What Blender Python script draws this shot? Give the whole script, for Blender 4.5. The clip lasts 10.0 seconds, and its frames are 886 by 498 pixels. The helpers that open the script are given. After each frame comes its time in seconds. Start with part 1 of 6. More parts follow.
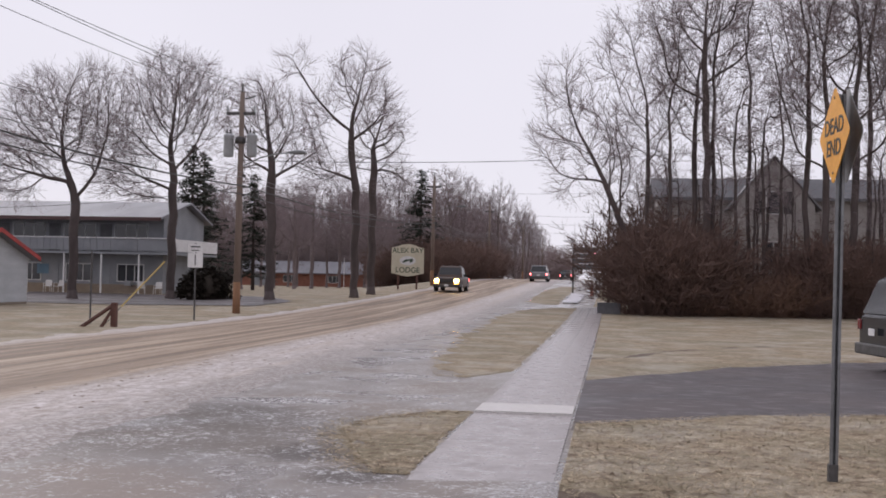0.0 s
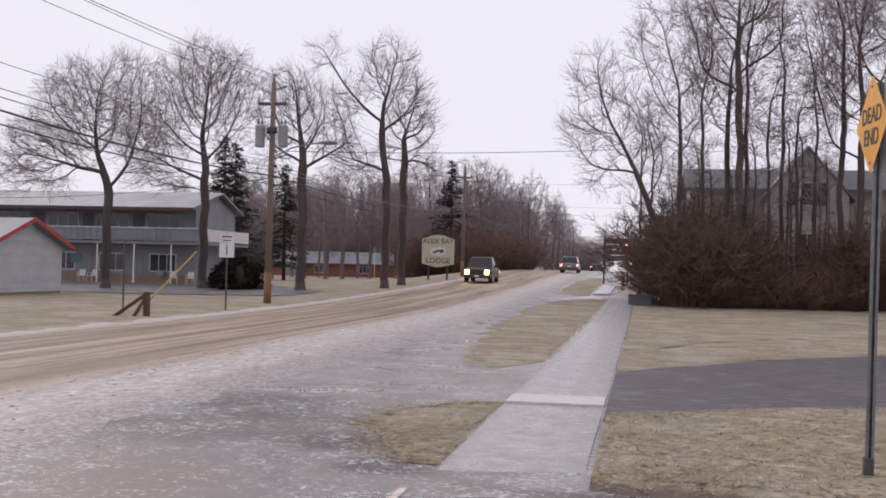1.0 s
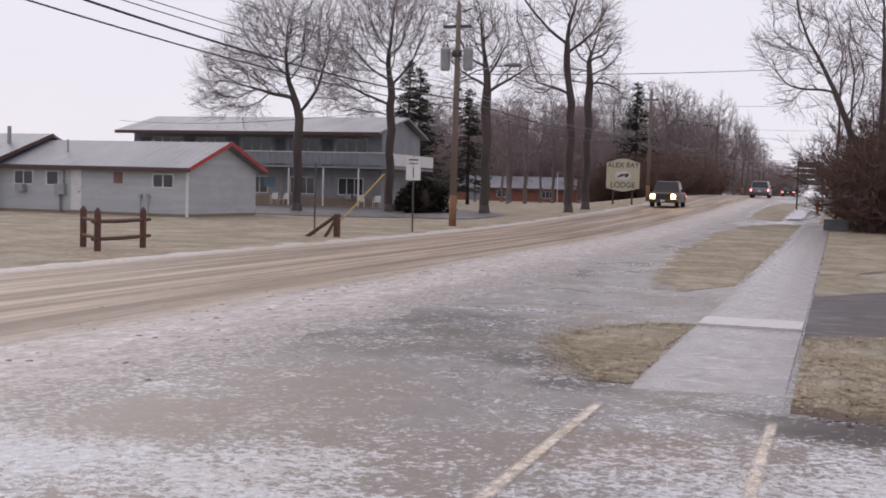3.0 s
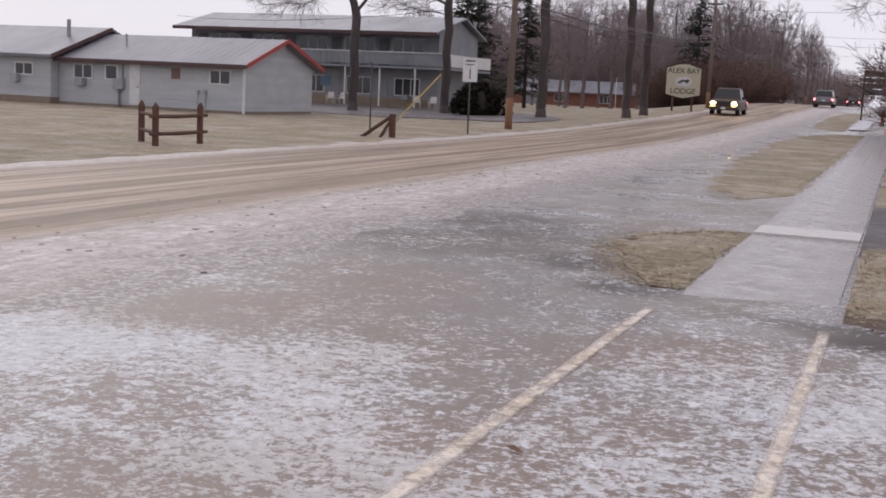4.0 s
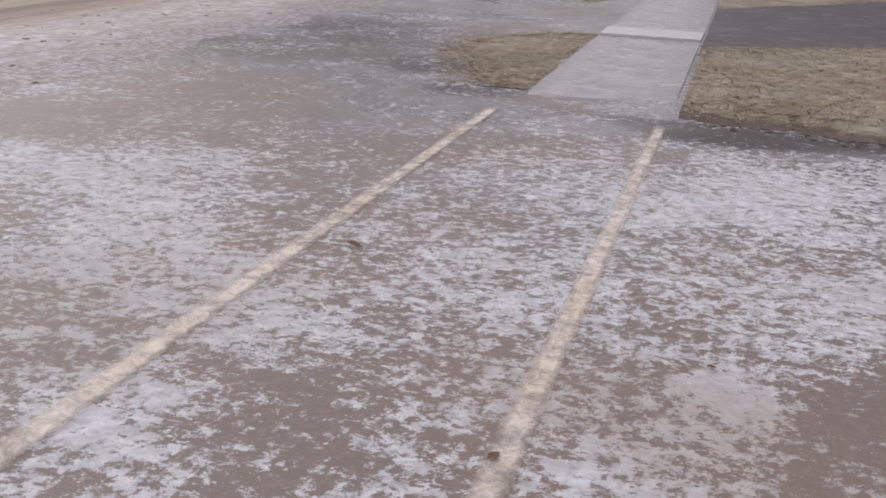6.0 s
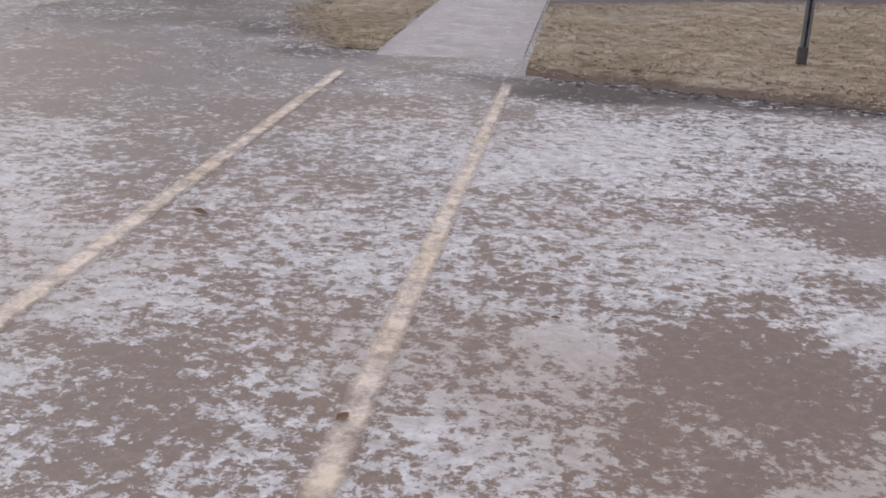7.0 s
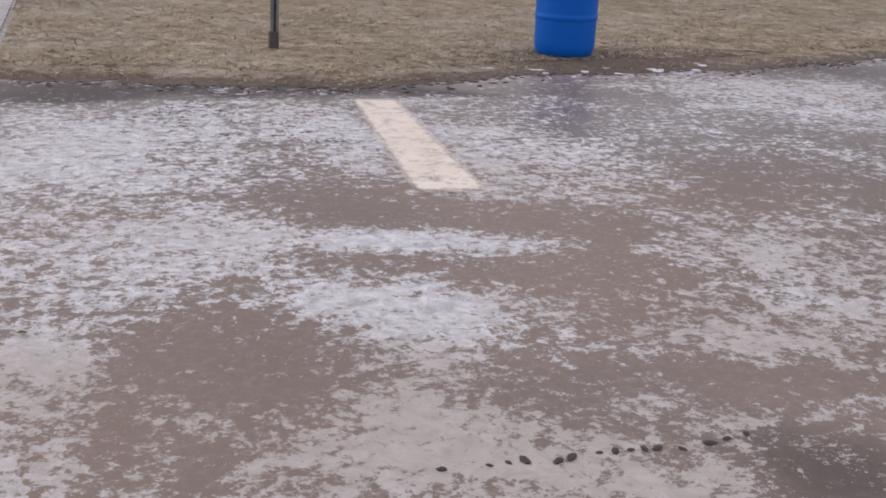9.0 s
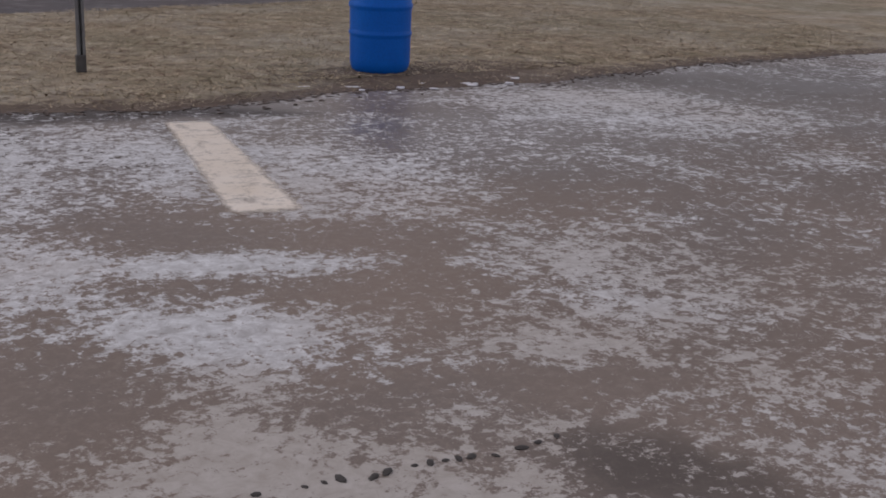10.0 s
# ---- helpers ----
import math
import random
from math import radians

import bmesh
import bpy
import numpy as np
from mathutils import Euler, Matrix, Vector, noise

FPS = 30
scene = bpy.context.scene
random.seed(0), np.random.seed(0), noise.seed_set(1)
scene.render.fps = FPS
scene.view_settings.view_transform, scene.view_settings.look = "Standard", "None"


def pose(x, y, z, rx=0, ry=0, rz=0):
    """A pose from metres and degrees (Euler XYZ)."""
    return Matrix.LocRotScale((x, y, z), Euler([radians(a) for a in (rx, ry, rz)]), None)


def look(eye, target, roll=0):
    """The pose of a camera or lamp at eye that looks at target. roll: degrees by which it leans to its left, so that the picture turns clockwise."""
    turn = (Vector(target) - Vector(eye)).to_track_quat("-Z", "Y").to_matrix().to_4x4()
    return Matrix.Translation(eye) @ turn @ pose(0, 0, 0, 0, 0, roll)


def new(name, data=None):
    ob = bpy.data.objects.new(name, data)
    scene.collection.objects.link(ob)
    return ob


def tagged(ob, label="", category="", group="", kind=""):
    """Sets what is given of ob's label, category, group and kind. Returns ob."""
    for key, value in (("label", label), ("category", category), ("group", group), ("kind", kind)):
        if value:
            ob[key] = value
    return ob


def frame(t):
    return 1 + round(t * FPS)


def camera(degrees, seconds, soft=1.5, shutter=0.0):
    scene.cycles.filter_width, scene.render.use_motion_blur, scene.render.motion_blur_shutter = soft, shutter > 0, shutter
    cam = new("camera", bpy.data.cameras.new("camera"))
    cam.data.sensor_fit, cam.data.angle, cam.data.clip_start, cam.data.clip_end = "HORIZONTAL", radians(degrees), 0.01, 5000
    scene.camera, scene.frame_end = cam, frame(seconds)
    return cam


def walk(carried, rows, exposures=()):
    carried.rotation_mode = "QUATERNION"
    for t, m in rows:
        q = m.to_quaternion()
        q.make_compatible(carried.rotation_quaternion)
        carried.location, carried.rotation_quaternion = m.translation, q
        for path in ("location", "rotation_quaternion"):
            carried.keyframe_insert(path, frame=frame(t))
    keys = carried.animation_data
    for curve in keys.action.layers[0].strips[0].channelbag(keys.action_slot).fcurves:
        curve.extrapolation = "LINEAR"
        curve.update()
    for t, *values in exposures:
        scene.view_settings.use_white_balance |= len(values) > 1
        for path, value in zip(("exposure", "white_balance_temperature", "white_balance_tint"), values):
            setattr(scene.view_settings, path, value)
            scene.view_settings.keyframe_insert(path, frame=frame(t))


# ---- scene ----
# seconds, eye x y z, yaw to the left, pitch up, roll clockwise of the picture
cam = camera(42.32, 10.0, soft=1.75)
ROWS = [
    (0, -0.000, 0.000, 1.750, 0.00, 1.38, 1.20),
    (0.5, -0.010, 0.007, 1.755, 0.64, 1.21, 1.10),
    (1, -0.008, 0.042, 1.740, 1.51, 0.89, 1.39),
    (1.5, -0.016, 0.085, 1.734, 2.80, 0.28, 1.39),
    (2, -0.043, 0.137, 1.712, 5.73, -0.66, 1.57),
    (2.5, -0.064, 0.147, 1.690, 8.51, -1.41, 1.45),
    (2.7, -0.096, 0.136, 1.672, 9.50, -1.91, 1.30),
    (3.8, -0.115, 0.100, 1.646, 12.58, -7.10, 2.59),
    (4, -0.103, 0.114, 1.637, 13.03, -8.02, 2.68),
    (4.5, -0.089, 0.103, 1.612, 12.59, -11.10, 2.85),
    (5, -0.069, 0.092, 1.605, 10.82, -13.03, 3.47),
    (5.5, -0.030, 0.098, 1.583, 8.24, -15.26, 2.81),
    (5.7, -0.010, 0.097, 1.575, 7.15, -16.08, 2.70),
    (7, 0.082, 0.087, 1.579, -1.74, -18.66, 2.52),
    (7.5, 0.135, 0.064, 1.592, -7.36, -18.98, 2.48),
    (8, 0.205, 0.025, 1.606, -14.17, -18.88, 2.60),
    (8.5, 0.255, -0.003, 1.624, -20.83, -18.78, 2.83),
    (9, 0.306, -0.031, 1.631, -26.10, -18.31, 2.48),
    (9.5, 0.341, -0.054, 1.639, -30.76, -17.80, 2.61),
    (10, 0.377, -0.084, 1.645, -34.71, -17.18, 2.25),
]


def eye_pose(x, y, z, yaw, pitch, roll):
    a, p = radians(yaw), radians(pitch)
    ahead = Vector((-math.sin(a) * math.cos(p), math.cos(a) * math.cos(p), math.sin(p)))
    return look((x, y, z), Vector((x, y, z)) + ahead, roll)


walk(cam, [(t, eye_pose(*row)) for t, *row in ROWS],
     exposures=[(0.0, 0.04), (1.0, 0.10), (1.6, 0.13), (2.1, 0.11), (2.7, 0.06), (4.0, 0.03), (5.0, -0.04), (7.0, -0.05), (8.0, -0.10), (8.5, -0.03), (9.0, 0.02), (9.72, 0.05), (9.86, -0.22), (10.0, -0.66)])
# ---- light ----
world = bpy.data.worlds.new("overcast")
scene.world = world
world.use_nodes = True
wn, wl = world.node_tree.nodes, world.node_tree.links
sky = wn.new("ShaderNodeTexSky")
sky.sky_type, sky.sun_disc = "NISHITA", False
sky.sun_elevation, sky.sun_rotation = radians(31), radians(-49)
sky_bg = wn["Background"]
sky_bg.inputs["Strength"].default_value = 0.10
wl.new(sky.outputs[0], sky_bg.inputs["Color"])
# the closed cloud cover: a smooth pale lavender layer with faint unevenness
cloud_bg = wn.new("ShaderNodeBackground")
cloud_tc, cloud_noise, cloud_ramp = wn.new("ShaderNodeTexCoord"), wn.new("ShaderNodeTexNoise"), wn.new("ShaderNodeValToRGB")
cloud_noise.inputs["Scale"].default_value, cloud_noise.inputs["Detail"].default_value = 1.6, 4.0
cloud_ramp.color_ramp.elements[0].position, cloud_ramp.color_ramp.elements[1].position = 0.3, 0.7
cloud_ramp.color_ramp.elements[0].color = (0.77, 0.74, 0.83, 1)
cloud_ramp.color_ramp.elements[1].color = (0.86, 0.83, 0.92, 1)
wl.new(cloud_tc.outputs["Generated"], cloud_noise.inputs["Vector"])
wl.new(cloud_noise.outputs["Fac"], cloud_ramp.inputs["Fac"])
wl.new(cloud_ramp.outputs["Color"], cloud_bg.inputs["Color"])
cloud_bg.inputs["Strength"].default_value = 1.0
sky_mix = wn.new("ShaderNodeMixShader")
sky_mix.inputs[0].default_value = 0.95
wl.new(sky_bg.outputs[0], sky_mix.inputs[1])
wl.new(cloud_bg.outputs[0], sky_mix.inputs[2])
wl.new(sky_mix.outputs[0], wn["World Output"].inputs["Surface"])
sun = new("sun", bpy.data.lights.new("sun", "SUN"))
sun.data.energy, sun.data.angle, sun.data.color = 0.9, radians(60), (1.0, 0.96, 0.95)
sun.matrix_world = look((-30, 26, 24), (0, 0, 0))

# ---- road axes: u across (to the right), s along; BEARING is the road's turn from the y axis ----
BEARING = -8.45
CA, SA = math.cos(radians(BEARING)), math.sin(radians(BEARING))


def smooth(a, b, v):
    v = min(max((v - a) / (b - a), 0.0), 1.0)
    return v * v * (3 - 2 * v)


def height(u, s):
    """The ground: level near the eye, rising along the road, lower beside the lodge."""
    low = smooth(16, 26, -u)
    return 1.6 * smooth(35, 140, s) * (1 - 0.85 * low) - 0.8 * smooth(22, 50, -u) * smooth(80, 160, s)


def xy(u, s):
    return CA * u - SA * s, SA * u + CA * s


def spot(u, s, turn=0.0, lift=0.0):
    """Pose on the ground at road place u, s, turned by degrees from the road's own frame."""
    x, y = xy(u, s)
    return pose(x, y, height(u, s) + lift, 0, 0, BEARING + turn)


# ---- mesh building ----
class Solid:
    """Collects faces, then becomes one mesh."""

    def __init__(self):
        self.v, self.f, self.m = [], [], []

    def face_set(self, verts, faces, slot=0):
        n = len(self.v)
        self.v.extend(verts)
        for f in faces:
            self.f.append(tuple(n + i for i in f))
            self.m.append(slot)
        return self

    def box(self, x0, x1, y0, y1, z0, z1, c=0.0, slot=0):
        """A box, its upright edges and top cut by c."""
        if c <= 0:
            vs = [(x, y, z) for z in (z0, z1) for x, y in ((x0, y0), (x1, y0), (x1, y1), (x0, y1))]
            return self.face_set(vs, [(3, 2, 1, 0), (4, 5, 6, 7), (0, 1, 5, 4), (1, 2, 6, 5), (2, 3, 7, 6), (3, 0, 4, 7)], slot)
        ring = lambda d, z: [(x0 + c + d, y0 + d, z), (x1 - c - d, y0 + d, z), (x1 - d, y0 + c + d, z), (x1 - d, y1 - c - d, z),
                             (x1 - c - d, y1 - d, z), (x0 + c + d, y1 - d, z), (x0 + d, y1 - c - d, z), (x0 + d, y0 + c + d, z)]
        return self.loft([ring(c * .6, z0), ring(0, z0 + c), ring(0, z1 - c), ring(c * .6, z1)], slot)

    def loft(self, rings, slot=0, caps=True):
        n, k = len(rings[0]), len(rings)
        vs = [p for r in rings for p in r]
        fs = [(j * n + i, j * n + (i + 1) % n, (j + 1) * n + (i + 1) % n, (j + 1) * n + i) for j in range(k - 1) for i in range(n)]
        if caps:
            fs += [tuple(range(n - 1, -1, -1)), tuple((k - 1) * n + i for i in range(n))]
        return self.face_set(vs, fs, slot)

    def lathe(self, profile, sides=24, slot=0, centre=(0, 0)):
        rings = [[(centre[0] + r * math.cos(2 * math.pi * i / sides), centre[1] + r * math.sin(2 * math.pi * i / sides), z) for i in range(sides)] for r, z in profile]
        return self.loft(rings, slot)

    def tube(self, points, radii, sides=6, slot=0, caps=True):
        pts = [Vector(p) for p in points]
        rings = []
        for i, p in enumerate(pts):
            d = (pts[min(i + 1, len(pts) - 1)] - pts[max(i - 1, 0)]).normalized()
            a = d.cross(Vector((0.31, 0.17, 0.93)) if abs(d.z) < 0.9 else Vector((1, 0.1, 0))).normalized()
            b = d.cross(a)
            r = radii[i] if isinstance(radii, (list, tuple)) else radii
            rings.append([tuple(p + r * (math.cos(2 * math.pi * k / sides) * a + math.sin(2 * math.pi * k / sides) * b)) for k in range(sides)])
        return self.loft(rings, slot, caps)

    def sliver(self, points, w0, w1):
        """A thin tapering three-edged twig, two faces to a stretch."""
        n, k = len(self.v), len(points)
        d = (Vector(points[-1]) - Vector(points[0])).normalized()
        a = d.cross(Vector((math.sin(n * 1.3), math.cos(n * 2.1), 0.3))).normalized()
        for i, p in enumerate(points):
            h = a * (w0 + (w1 - w0) * i / max(1, k - 1))
            self.v += [tuple(Vector(p) - h), tuple(Vector(p) + h)]
        for i in range(k - 1):
            self.f.append((n + 2 * i, n + 2 * i + 1, n + 2 * i + 3, n + 2 * i + 2))
            self.m.append(0)
        return self

    def prism(self, outline, axis, a, b, slot=0):
        """An outline of 2D points pushed from a to b along axis x, y or z."""
        put = {"x": lambda p, h: (h, p[0], p[1]), "y": lambda p, h: (p[0], h, p[1]), "z": lambda p, h: (p[0], p[1], h)}[axis]
        return self.loft([[put(p, a) for p in outline], [put(p, b) for p in outline]], slot)

    def mesh(self, name, mats, shade=False):
        me = bpy.data.meshes.new(name)
        me.from_pydata(self.v, [], self.f)
        for m in mats if isinstance(mats, (list, tuple)) else [mats]:
            me.materials.append(m)
        if any(self.m):
            me.polygons.foreach_set("material_index", self.m)
        me.validate()
        if shade:
            me.polygons.foreach_set("use_smooth", [True] * len(me.polygons))
        bm = bmesh.new()
        bm.from_mesh(me)
        bmesh.ops.recalc_face_normals(bm, faces=bm.faces)
        bm.to_mesh(me)
        bm.free()
        return me


def part(name, solid, mats, parent, label="", shade=False, m=None):
    ob = new(name, solid.mesh(name, mats, shade) if isinstance(solid, Solid) else solid)
    ob.parent = parent
    if m is not None:
        ob.matrix_basis = m
    return tagged(ob, label)


def thing(name, m, label, category, group="", kind=""):
    ob = new(name)
    ob.matrix_basis = m
    return tagged(ob, label, category, group, kind)


def single(name, solid, mats, m, label, category, group="", kind="", shade=False):
    ob = new(name, solid.mesh(name, mats, shade))
    ob.matrix_basis = m
    return tagged(ob, label, category, group, kind)


# ---- materials ----
class Nodes:
    def __init__(self, name):
        self.mat = bpy.data.materials.new(name)
        self.mat.use_nodes = True
        self.n, self.l = self.mat.node_tree.nodes, self.mat.node_tree.links
        self.bsdf = self.n["Principled BSDF"]
        self.tc = self.n.new("ShaderNodeTexCoord").outputs["Object"]

    def noise(self, scale, detail=4, rough=0.55, distort=0.0, stretch=None):
        nd = self.n.new("ShaderNodeTexNoise")
        nd.inputs["Scale"].default_value, nd.inputs["Detail"].default_value = scale, detail
        nd.inputs["Roughness"].default_value, nd.inputs["Distortion"].default_value = rough, distort
        src = self.tc
        if stretch:
            mp = self.n.new("ShaderNodeMapping")
            mp.inputs["Scale"].default_value = stretch
            self.l.new(src, mp.inputs["Vector"])
            src = mp.outputs[0]
        self.l.new(src, nd.inputs["Vector"])
        return nd.outputs["Fac"]

    def math(self, op, a, b=0.0, clamp=False):
        nd = self.n.new("ShaderNodeMath")
        nd.operation, nd.use_clamp = op, clamp
        for i, v in enumerate((a, b)):
            if isinstance(v, (int, float)):
                nd.inputs[i].default_value = v
            else:
                self.l.new(v, nd.inputs[i])
        return nd.outputs[0]

    def ramp(self, fac, lo, hi, smoothly=False):
        nd = self.n.new("ShaderNodeMapRange")
        nd.inputs["From Min"].default_value, nd.inputs["From Max"].default_value = lo, hi
        if smoothly:
            nd.interpolation_type = "SMOOTHSTEP"
        self.l.new(fac, nd.inputs["Value"])
        return nd.outputs[0]

    def mix(self, fac, a, b):
        nd = self.n.new("ShaderNodeMix")
        nd.data_type = "RGBA"
        for sock, v in ((nd.inputs[0], fac), (nd.inputs[6], a), (nd.inputs[7], b)):
            if isinstance(v, (int, float)):
                sock.default_value = v
            elif isinstance(v, tuple):
                sock.default_value = (*v[:3], 1)
            else:
                self.l.new(v, sock)
        return nd.outputs[2]

    def scalar(self, fac, a, b):
        nd = self.n.new("ShaderNodeMix")
        for sock, v in ((nd.inputs[0], fac), (nd.inputs[2], a), (nd.inputs[3], b)):
            if isinstance(v, (int, float)):
                sock.default_value = v
            else:
                self.l.new(v, sock)
        return nd.outputs[0]

    def set(self, **kw):
        for key, v in kw.items():
            sock = self.bsdf.inputs[{"color": "Base Color", "rough": "Roughness", "metal": "Metallic", "spec": "Specular IOR Level", "coat": "Coat Weight"}[key]]
            if isinstance(v, (int, float)):
                sock.default_value = v
            elif isinstance(v, tuple):
                sock.default_value = (*v[:3], 1)
            else:
                self.l.new(v, sock)
        return self

    def bump(self, h, strength, dist=0.01):
        nd = self.n.new("ShaderNodeBump")
        nd.inputs["Strength"].default_value, nd.inputs["Distance"].default_value = strength, dist
        self.l.new(h, nd.inputs["Height"])
        self.l.new(nd.outputs[0], self.bsdf.inputs["Normal"])
        return self

    def chance(self, island=False):
        if island:
            return self.n.new("ShaderNodeNewGeometry").outputs["Random Per Island"]
        return self.n.new("ShaderNodeObjectInfo").outputs["Random"]

    def along(self, axis):
        nd = self.n.new("ShaderNodeSeparateXYZ")
        self.l.new(self.tc, nd.inputs[0])
        return nd.outputs[axis]

    def attr(self, name):
        nd = self.n.new("ShaderNodeAttribute")
        nd.attribute_name = name
        return nd.outputs["Fac"]


def surface(name, a, b, scale=3.0, rough=0.6, metal=0.0, bump=0.2, fine=40.0, vary=0.15, stretch=None, spec=0.5):
    """A worn surface: two tones by coarse noise, darkened by fine grain, with relief, and a little change from piece to piece."""
    k = Nodes(name)
    coarse, grain = k.noise(scale, 5, 0.6, 0.3, stretch), k.noise(fine, 3, 0.6, 0, stretch)
    c = k.mix(k.ramp(coarse, 0.35, 0.65), a, b)
    c = k.mix(k.math("MULTIPLY", k.ramp(grain, 0.45, 0.75), 0.35), c, tuple(0.45 * v for v in a))
    c = k.mix(k.math("MULTIPLY", k.chance(), vary), c, tuple(0.5 * v for v in b))
    k.set(color=c, rough=k.scalar(coarse, rough * 0.8, min(1.0, rough * 1.2)), metal=metal, spec=spec)
    if bump:
        k.bump(grain, bump, 0.01)
    return k.mat


def glow(name, colour, strength):
    k = Nodes(name)
    k.set(color=(0.8, 0.8, 0.8), rough=0.2)
    k.bsdf.inputs["Emission Color"].default_value = (*colour, 1)
    k.bsdf.inputs["Emission Strength"].default_value = strength
    return k.mat


def wet_lot():
    """Wet brown-grey asphalt under a broken crust of frozen slush; 'crust' is its cover."""
    k = Nodes("wet_icy_asphalt")
    cover = k.attr("crust")
    flakes, clumps, blot = k.noise(15.0, 10, 0.74, 0.2), k.noise(4.5, 6, 0.68, 0.4), k.noise(1.15, 5, 0.62, 0.5)
    level = k.math("ADD", k.math("MULTIPLY", flakes, 0.66), k.math("MULTIPLY", clumps, 0.28))
    level = k.math("ADD", level, k.math("MULTIPLY", blot, 0.20))
    level = k.math("ADD", level, k.math("SUBTRACT", k.math("MULTIPLY", k.math("SUBTRACT", k.noise(46, 5, 0.75, 0.2), 0.5), 0.40), 0.07))
    edge = k.math("SUBTRACT", level, k.math("SUBTRACT", 1.0, cover))
    crust = k.ramp(edge, -0.012, 0.035)
    grit = k.noise(90, 3, 0.7)
    tint = k.noise(0.55, 3, 0.5, 0.4)
    wet = k.mix(k.ramp(tint, 0.35, 0.65), (0.155, 0.135, 0.126), (0.185, 0.148, 0.122))
    wet = k.mix(k.math("MULTIPLY", k.attr("dry"), 0.75), wet, k.mix(k.ramp(tint, 0.35, 0.65), (0.188, 0.140, 0.112), (0.240, 0.170, 0.128)))
    wet = k.mix(k.math("MULTIPLY", k.ramp(k.noise(22, 7, 0.75, 0.3), 0.48, 0.66), 0.45), wet, (0.30, 0.245, 0.205))
    wet = k.mix(k.math("MULTIPLY", k.ramp(grit, 0.5, 0.8), 0.35), wet, (0.07, 0.06, 0.06))
    # mud, and dark reflections of the wet ground painted in as base colour
    wet = k.mix(k.attr("grime_and_reflection"), wet, (0.055, 0.047, 0.045))
    soft = k.noise(14, 5, 0.7, 0.6)
    ice = k.mix(k.ramp(soft, 0.34, 0.66), (0.43, 0.418, 0.42), (0.76, 0.765, 0.785))
    ice = k.mix(k.math("MULTIPLY", k.ramp(tint, 0.5, 0.75), 0.4), ice, (0.44, 0.37, 0.32))
    ice = k.mix(k.math("MULTIPLY", k.attr("sand"), 0.85), ice, (0.38, 0.32, 0.265))
    k.set(color=k.mix(k.math("MULTIPLY", crust, 0.90), wet, ice))
    k.set(rough=k.scalar(k.attr("grime_and_reflection"), k.scalar(crust, k.scalar(k.attr("dry"), k.scalar(k.ramp(tint, 0.38, 0.62), 0.19, 0.45), 0.48), 0.65), 0.6), spec=k.scalar(k.attr("grime_and_reflection"), 0.42, 0.12))
    relief = k.math("ADD", k.math("MULTIPLY", crust, 0.8), k.math("MULTIPLY", grit, 0.22))
    k.bump(relief, 0.2, 0.004)
    return k.mat


def wet_drive():
    """Dark wet asphalt with a dull purple cast and thin frozen streaks."""
    k = Nodes("dark_wet_asphalt")
    big, fine = k.noise(0.5, 5, 0.6, 0.4), k.noise(70, 3, 0.7)
    c = k.mix(k.ramp(big, 0.38, 0.62), (0.075, 0.066, 0.070), (0.115, 0.098, 0.098))
    c = k.mix(k.math("MULTIPLY", k.ramp(k.noise(4, 8, 0.72, 0.4, (0.5, 1.2, 1)), 0.53, 0.61), 0.42), c, (0.30, 0.275, 0.28))
    c = k.mix(k.math("MULTIPLY", k.ramp(fine, 0.5, 0.75), 0.4), c, (0.045, 0.040, 0.040))
    k.set(color=c, rough=k.scalar(k.ramp(big, 0.4, 0.6), 0.4, 0.65), spec=0.18).bump(fine, 0.15, 0.004)
    return k.mat


